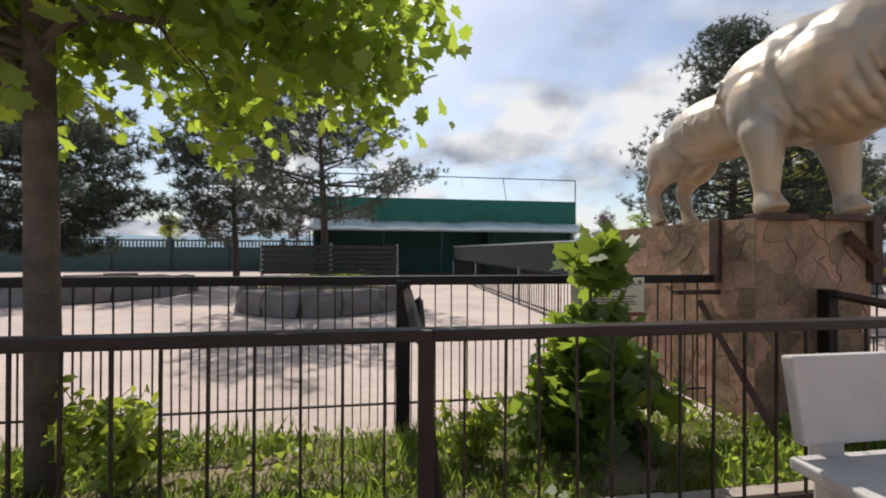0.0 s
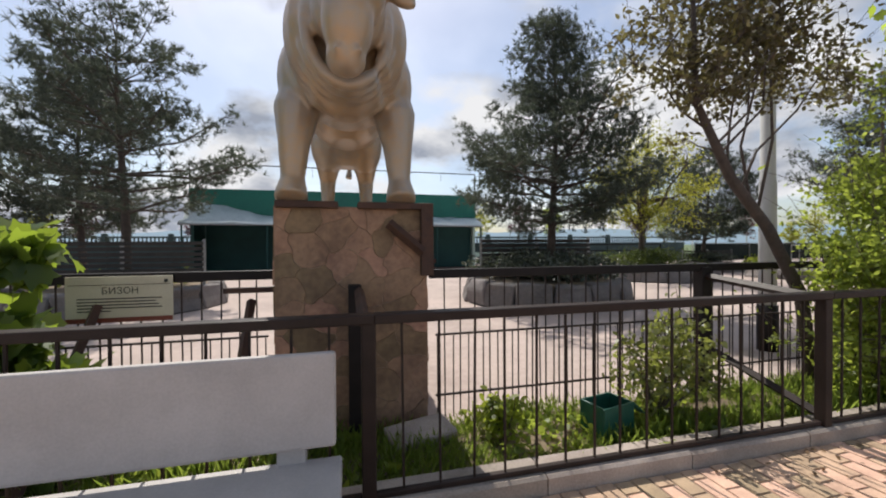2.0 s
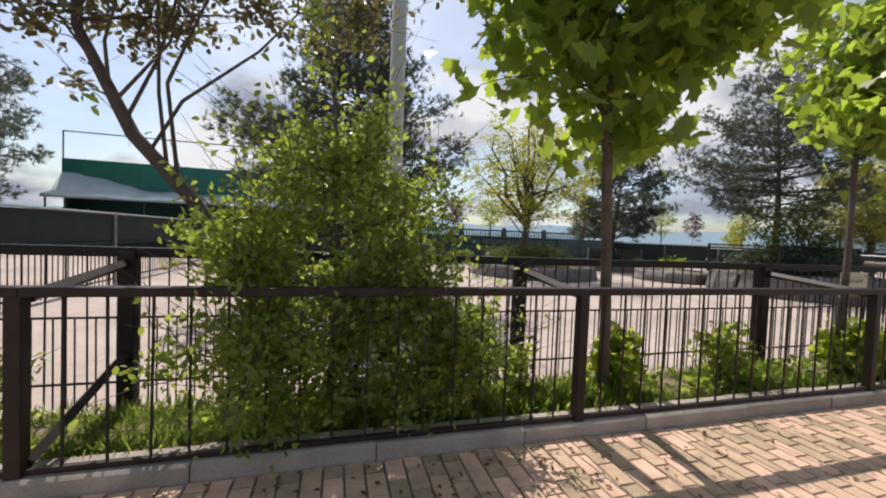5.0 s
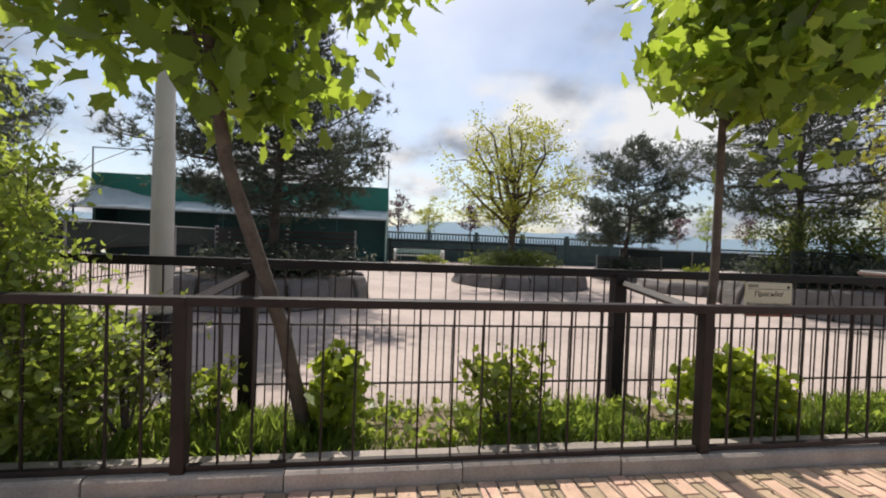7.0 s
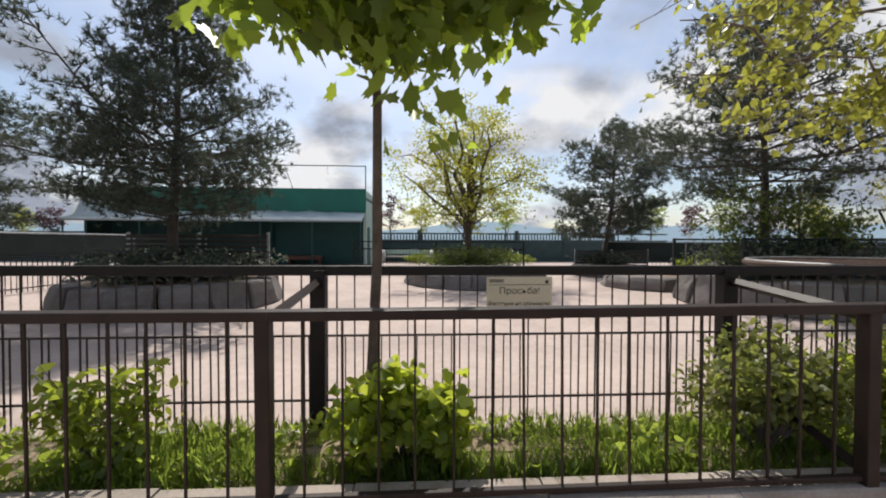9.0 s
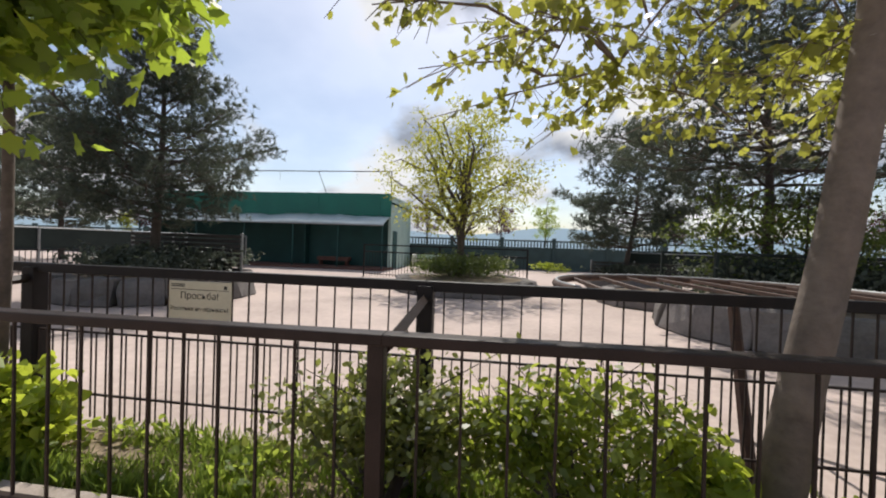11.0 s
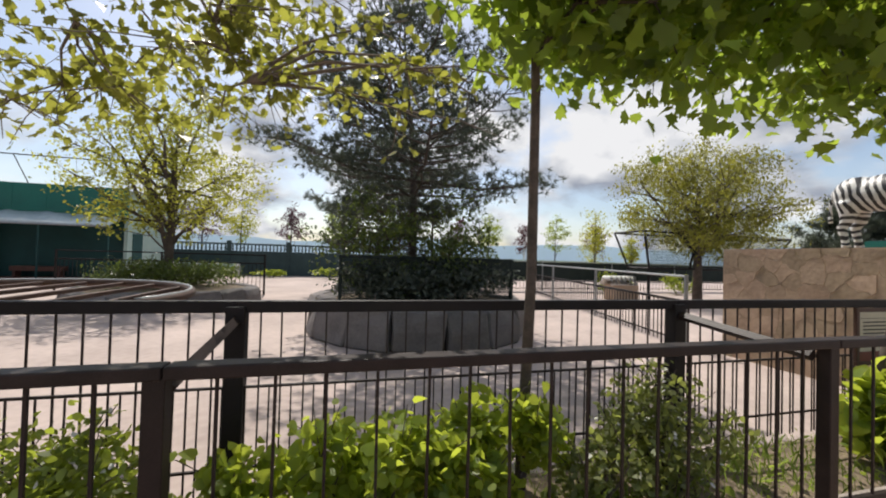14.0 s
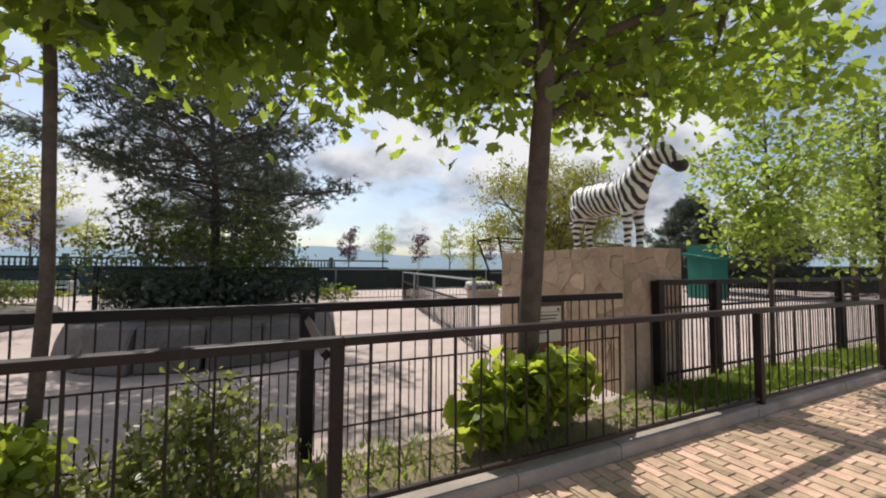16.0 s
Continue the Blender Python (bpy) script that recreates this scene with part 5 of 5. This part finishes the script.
bush("rose_bush", ROSES, (18.6, 0.55, 0.05), 0.80, 0.38, 0.86, 3900, 0.052, OVAL, M_ROSE, 18, group="rose bushes", petals=110)
bush("rose_bush", ROSES, (19.7, 0.55, 0.05), 0.72, 0.36, 0.82, 3400, 0.052, OVAL, M_SHRUB, 16, group="rose bushes", petals=90)
bush("leafy_mound", MOUND, (20.35, 0.62, 0.05), 0.2, 0.2, 0.55, 200, 0.08, HEART, M_YELLOWSHRUB, 5)
bush("rose_bush", ROSES, (21.9, 0.55, 0.05), 0.60, 0.34, 0.72, 2000, 0.05, OVAL, M_SHRUB, 10, group="rose bushes", petals=40)
bush("leafy_mound", MOUND, (23.35, 0.55, 0.05), 0.54, 0.32, 0.64, 1500, 0.062, HEART, M_YELLOWSHRUB, 11)
bush("leafy_mound", MOUND, (24.05, 0.58, 0.05), 0.44, 0.32, 0.68, 1300, 0.062, HEART, M_YELLOWSHRUB, 10)
bush("rose_bush", ROSES, (25.2, 0.55, 0.05), 0.58, 0.34, 0.78, 1900, 0.05, OVAL, M_ROSE, 11, group="rose bushes", petals=90)
bush("leafy_mound", "big leafy yellow-green mound at the foot of a maple", (27.6, 0.5, 0.05), 0.92, 0.38, 0.72, 1200, 0.125, HEART, M_YELLOWSHRUB, 12, tilt=0.5, sag=0.6)
bush("rose_bush", ROSES, (24.62, 0.52, 0.05), 0.36, 0.28, 0.56, 700, 0.05, OVAL, M_ROSE, 9, group="rose bushes")
bush("leafy_mound", MOUND, (22.75, 0.55, 0.05), 0.36, 0.28, 0.5, 600, 0.06, HEART, M_YELLOWSHRUB, 9)
bush("fern_clump", "dark green seedling clump below the bull pedestal", (7.0, 0.62, 0.05), 0.25, 0.22, 0.32, 240, 0.06, OVAL, M_SHRUB, 6)
bush("leafy_mound", "dark leafy bush at the foot of a maple", (1.05, 0.6, 0.05), 0.34, 0.28, 0.58, 480, 0.075, OVAL, M_SHRUB, 9)
bush("weed_clump", "clump of tall weeds in the long grass", (3.1, 0.75, 0.05), 0.3, 0.25, 0.4, 260, 0.07, OVAL, M_SHRUB, 6)
bush("weed_clump", "clump of tall weeds in the long grass", (12.3, 0.7, 0.05), 0.3, 0.22, 0.45, 240, 0.06, OVAL, M_SHRUB, 6)

# grass of the strip: thick blades where no bush stands
n = 130000
gx, gt = rng.uniform(-6, 46, n), rng.random(n)
back = np.interp(gx, [5.2, 5.5], [1.22, 0.92])
gy = 0.225 + (back - 0.225) * gt
dens = np.array([noise.noise((x * 0.9, y * 2.2, 3.0)) for x, y in zip(gx, gy)])
keep = dens > -0.35
keep &= ~((gx > 20.6) & (gx < 29.0) & (rng.random(n) < 0.86))
p = np.stack([gx, gy, np.full(n, 0.03)], 1)[keep]
m_ = len(p)
v = rng.normal(size=(m_, 3)) * 0.42 + np.array([0, 0, 1.0]); v /= np.linalg.norm(v, axis=1)[:, None]
u = np.cross(v, rng.normal(size=(m_, 3))); u /= np.linalg.norm(u, axis=1)[:, None]
gh_ = (0.04 + 0.11 * rng.random(m_) ** 1.6) * (0.75 + 1.0 * np.clip(dens[keep] + 0.2, 0, 1))
tagged(new("grass", flat_pieces("grass", [(q[0] * 0.7, q[1], q[2]) for q in BLADE], p, u, v, gh_, M_GRASS)), "rough green grass in the planted strip", "grass", kind="stuff")
# low broad-leaved weeds among the grass, in patches
n = 16000
gx, gt = rng.uniform(-4, 44, n), rng.random(n)
gy = 0.24 + (np.interp(gx, [5.2, 5.5], [1.2, 0.9]) - 0.24) * gt
patch = np.array([noise.noise((x * 1.6, y * 3.0, 9.0)) for x, y in zip(gx, gy)])
keep = (patch > 0.05) & ~((gx > 25.4) & (gx < 29.3) & (rng.random(n) < 0.8))
p = np.stack([gx, gy, 0.04 + 0.16 * rng.random(n) * np.clip(patch + 0.35, 0.2, 1)], 1)[keep]
u, v = frames_of(len(p), 0.8, 0.2)
tagged(new("weeds", flat_pieces("weeds", HEART, p, u, v, 0.025 + 0.045 * rng.random(len(p)), M_TALLSHRUB)), "low broad-leaved weeds growing in the grass", "weeds", kind="stuff")
# dry leaves and bits blown on to the paving under the shrub
n = 420
p = np.stack([rng.normal(11.6, 2.2, n), -0.04 - np.abs(rng.normal(0, 0.7, n)), np.full(n, 0.012)], 1)
u, v = frames_of(n, 0.18)
tagged(new("leaf_litter", flat_pieces("leaf_litter", OVAL, p, u, v, 0.02 + 0.025 * rng.random(n), M_DRYLEAF)), "scattered dry leaf litter on the paving", "leaf litter", kind="stuff")

# ---- trees of the enclosures ----
PINE = "dark green pine with a bare lower trunk in a rock planter"
SPIRE = [(0, 1.4), (0.1, 2.2), (0.28, 2.75), (0.42, 1.75), (0.55, 1.2), (0.75, 0.95), (0.9, 0.65), (1, 0.2)]
BROAD = [(0, 1.5), (0.2, 3.2), (0.4, 2.5), (0.6, 1.9), (0.8, 1.6), (0.92, 1.0), (1, 0.25)]
ROUND = [(0, 1.8), (0.25, 2.7), (0.5, 2.2), (0.8, 1.3), (1, 0.35)]
pine_tree("pine_tree", PINE, (11.0, 6.8, 0.5), 6.4, SPIRE, 0.20, tufts=14, needle=0.125, thick=0.07, levels=15, puff=0.25)
pine_tree("pine_tree", "open-crowned pine behind dark netting in a rock planter", (24.6, 6.93, 0.55), 6.3, BROAD, 0.28, tufts=12, needle=0.13, thick=0.065, levels=12, open_=0.06, puff=0.24, lean=(-0.3, 0))
pine_tree("pine_tree", "small dark pine in a low rock planter", (24.3, 14.45, 0.4), 5.7, ROUND, 0.2, tufts=9, needle=0.18, thick=0.07, levels=11, open_=0.1, puff=0.26, lean=(0.5, 0))
pine_tree("pine_tree", "tall open pine in the bison yard", (0.7, 8.9, 0.45), 6.4, [(0, 2.2), (0.2, 3.0), (0.4, 2.2), (0.6, 1.5), (0.8, 1.6), (0.93, 1.0), (1, 0.3)], 0.26, tufts=10, needle=0.14, thick=0.065, levels=11, open_=0.22, puff=0.22)
pine_tree("pine_tree", "broad pine at the back of the bison yard", (-4.2, 16.2, -0.02), 8.4, [(0, 2.4), (0.3, 3.5), (0.6, 2.8), (0.85, 1.7), (1, 0.6)], 0.24, tufts=8, needle=0.22, thick=0.07, levels=12, open_=0.2, puff=0.34)
pine_tree("pine_tree", "broad pine at the back of the bison yard", (-8.5, 12.0, 0.4), 5.6, [(0, 2.4), (0.3, 3.2), (0.6, 2.5), (0.85, 1.5), (1, 0.5)], 0.15, tufts=7, needle=0.28, thick=0.055, levels=11, puff=0.27)
pine_tree("pine_tree", "dark pine far along the enclosure", (52, 14, -0.02), 6.0, ROUND, 0.15, tufts=7, needle=0.32, thick=0.06, levels=10, puff=0.28)
pine_tree("pine_tree", "dark pine far along the enclosure", (50.6, 9.0, -0.02), 4.6, ROUND, 0.15, tufts=7, needle=0.28, thick=0.06, levels=9, puff=0.26)
leafy_tree("garden_tree", "broad light green tree at the far end of the enclosure", "tree", [(51.4, 5.9, 0), (51.4, 5.9, 2.2), (51.5, 5.9, 5.6)], [0.16, 0.12, 0.04],
           [(51.4, 5.9, 3.9, 2.6, 2.2, 2.0), (51.0, 3.4, 3.2, 1.8, 1.6, 1.6)], 170, 34, 0.15, OVAL, M_YOUNG, M_BARK, 0.3, tilt=0.9)
leafy_tree("planter_tree", "rounded tree with thin pale yellow-green leaves in a planter", "tree", [(18.0, 11.7, 0.35), (18.0, 11.7, 1.3), (18.05, 11.7, 2.4), (18.0, 11.7, 4.6)], [0.14, 0.12, 0.10, 0.03],
           [(18.0, 11.7, 3.7, 2.8, 2.5, 1.6), (17.9, 11.6, 5.1, 1.9, 1.7, 1.35), (18.0, 11.4, 2.7, 2.4, 2.2, 0.8)], 290, 27, 0.095, OVAL, M_LIGHTLEAF, M_BARK, 0.18, tilt=0.9, sag=0.1, first=0.22, whips=2, limbs=34, stout=1.5)
leafy_tree("undergrowth_tree", "bushy pale green saplings under the fenced pine", "tree", [(24.9, 6.4, 0.55), (24.9, 6.4, 1.4), (24.9, 6.4, 2.6)], [0.04, 0.03, 0.012],
           [(24.3, 6.2, 1.5, 1.7, 1.0, 0.95), (25.4, 6.4, 1.9, 1.0, 0.9, 1.2), (23.6, 6.4, 2.1, 0.8, 0.8, 0.9)], 170, 30, 0.085, OVAL, M_DARKLEAF, M_BARK, 0.16, tilt=0.9, first=0.05)
leafy_tree("willow_tree", "wide olive-yellow spreading tree behind the netted aviary", "tree", [(36.6, 10.6, 0), (36.6, 10.6, 1.6), (36.6, 10.6, 4.6)], [0.18, 0.15, 0.05],
           [(36.7, 10.6, 3.9, 3.8, 2.7, 1.5), (36.7, 10.6, 5.2, 2.9, 2.1, 1.0), (36.7, 10.2, 2.6, 3.4, 2.2, 0.9)], 480, 52, 0.10, OVAL, M_OLIVE, M_BARK, 0.22, tilt=0.9, sag=0.9, first=0.3, whips=1, limbs=40, stout=1.4)
leafy_tree("poplar_tree", "narrow light green tree at the rear fence", "tree", [(36.6, 17.0, 0), (36.6, 17, 2), (36.6, 17, 4.2)], [0.06, 0.05, 0.015],
           [(36.6, 17, 2.6, 0.9, 0.8, 1.7)], 60, 24, 0.12, OVAL, M_LIGHTLEAF, M_BARK, 0.2, tilt=0.9)
for x, y, h, mt, lb in ((19.5, 26.8, 3.6, M_PURPLE, "purple"), (31.6, 27.2, 3.4, M_PURPLE, "purple"), (37.3, 27.1, 3.5, M_DARKRED, "dark red"), (44.1, 27.3, 3.4, M_DARKRED, "dark red"),
                        (34.3, 27.3, 3.7, M_SHRUB, "green"), (40.2, 27.2, 3.8, M_SHRUB, "green"), (22.7, 26.9, 3.8, M_TALLSHRUB, "green"), (16.3, 27.0, 3.5, M_LIGHTLEAF, "light green"),
                        (14.0, 26.9, 3.8, M_PURPLE, "purple"), (-4.5, 29.0, 4.2, M_PURPLE, "purple"), (-2.6, 28.5, 3.8, M_LIGHTLEAF, "light green"), (-10.1, 27.0, 4.2, M_PURPLE, "purple"),
                        (-13.0, 28.0, 4.0, M_LIGHTLEAF, "light green"), (45.0, 24.0, 3.4, M_LIGHTLEAF, "light green")):
    h *= 1.4 if y > 26 and x > 10 else 1.0
    leafy_tree("garden_tree", "small round %s ornamental tree beyond the enclosures" % lb, "tree", [(x, y, 0), (x, y, h * 0.45), (x + 0.05, y, h * 0.9)], [0.05, 0.045, 0.015],
               [(x, y, h * 0.66, h * 0.21, h * 0.21, h * 0.24), (x + 0.04 * h, y, h * 0.86, h * 0.11, h * 0.11, h * 0.14)], 64, 22, 0.13, OVAL, mt, M_WHITE if lb == "dark red" else M_BARK, 0.13, tilt=0.9, group="ornamental trees beyond the wall")
JUNIPER = "low dark juniper covering the planter"
for x, y, z, rx, ry, h, mt, lb, n, s in ((18.2, 11.4, 0.36, 2.1, 2.1, 0.95, M_DARKLEAF, "clipped green bush bed round the planter tree", 8000, 0.075), (10.9, 7.1, 0.52, 2.1, 2.1, 0.72, M_NEEDLE, JUNIPER, 9000, 0.10),
                                         (24.3, 14.1, 0.40, 1.3, 1.2, 0.55, M_NEEDLE, JUNIPER, 1400, 0.10), (24.7, 6.5, 0.60, 2.1, 2.0, 0.85, M_NEEDLE, JUNIPER, 8500, 0.09),
                                         (0.9, 8.6, 0.48, 1.5, 1.4, 0.3, M_SHRUB, "low weedy growth in the rock planter", 800, 0.09)):
    bush("planter_bush", lb, (x, y, z), rx, ry, h, n, s, OVAL, mt, 44, group="planter bushes")
for x, y, h in ((16.2, 22.6, 0.6), (19.0, 22.8, 0.5), (22.5, 22.4, 0.7), (28.5, 14.6, 0.9), (35.5, 14.2, 1.0), (39.0, 13.8, 1.1)):
    bush("low_bush", "low green bush at the foot of the rear fence", (x, y, -0.02), 1.3, 0.5, h, 500, 0.12, OVAL, M_SHRUB, 8, group="bushes by the rear fence")

# ---- paving bricks, last ----
bl, bw, gap = 0.202, 0.117, 0.006
pv = Shape()
def brick_shape(s, x, y, z, w, l):
    k = len(s.v)
    s.v += [(x + a * w / 2, y + c * l / 2, -0.02) for a, c in ((-1, -1), (1, -1), (1, 1), (-1, 1))]
    s.v += [(x + a * (w / 2 - 0.005), y + c * (l / 2 - 0.005), z) for a, c in ((-1, -1), (1, -1), (1, 1), (-1, 1))]
    s.f += [tuple(k + i for i in q) for q in ((4, 5, 6, 7), (0, 1, 5, 4), (1, 2, 6, 5), (2, 3, 7, 6), (3, 0, 4, 7))]
paving = tagged(new("paving"), "tan and brown paving bricks laid in staggered courses running to the kerb", kind="structure")
one = Shape(); brick_shape(one, 0, 0, 0.0, bw - gap, bl - gap)
one = one.mesh("brick", M_PAVER)
for col in range(int(58 / bw)):
    x = -13 + col * bw
    off = (0.5 * (col % 2) + 0.05 * math.sin(col * 2.7)) * bl
    for row in range(28):
        y = -0.005 - bl / 2 - off - row * bl
        if row == 0 and off > 0.06:
            brick_shape(pv, x, -0.005 - off / 2 + 0.003, 0.003 * rng.random(), bw - gap, off - gap)
        if 9.3 < x < 14.1 and row < 7:
            part("brick", one, paving, m=pose(x, y, 0.003 * rng.random(), 0.4 * rng.normal(), 0.4 * rng.normal(), 0.4 * rng.normal()))
        else:
            brick_shape(pv, x, y, 0.003 * rng.random(), bw - gap, bl - gap)
rest = part("brick_courses", pv.mesh("brick_courses", M_PAVER_STUFF), paving)
tagged(rest, kind="stuff")
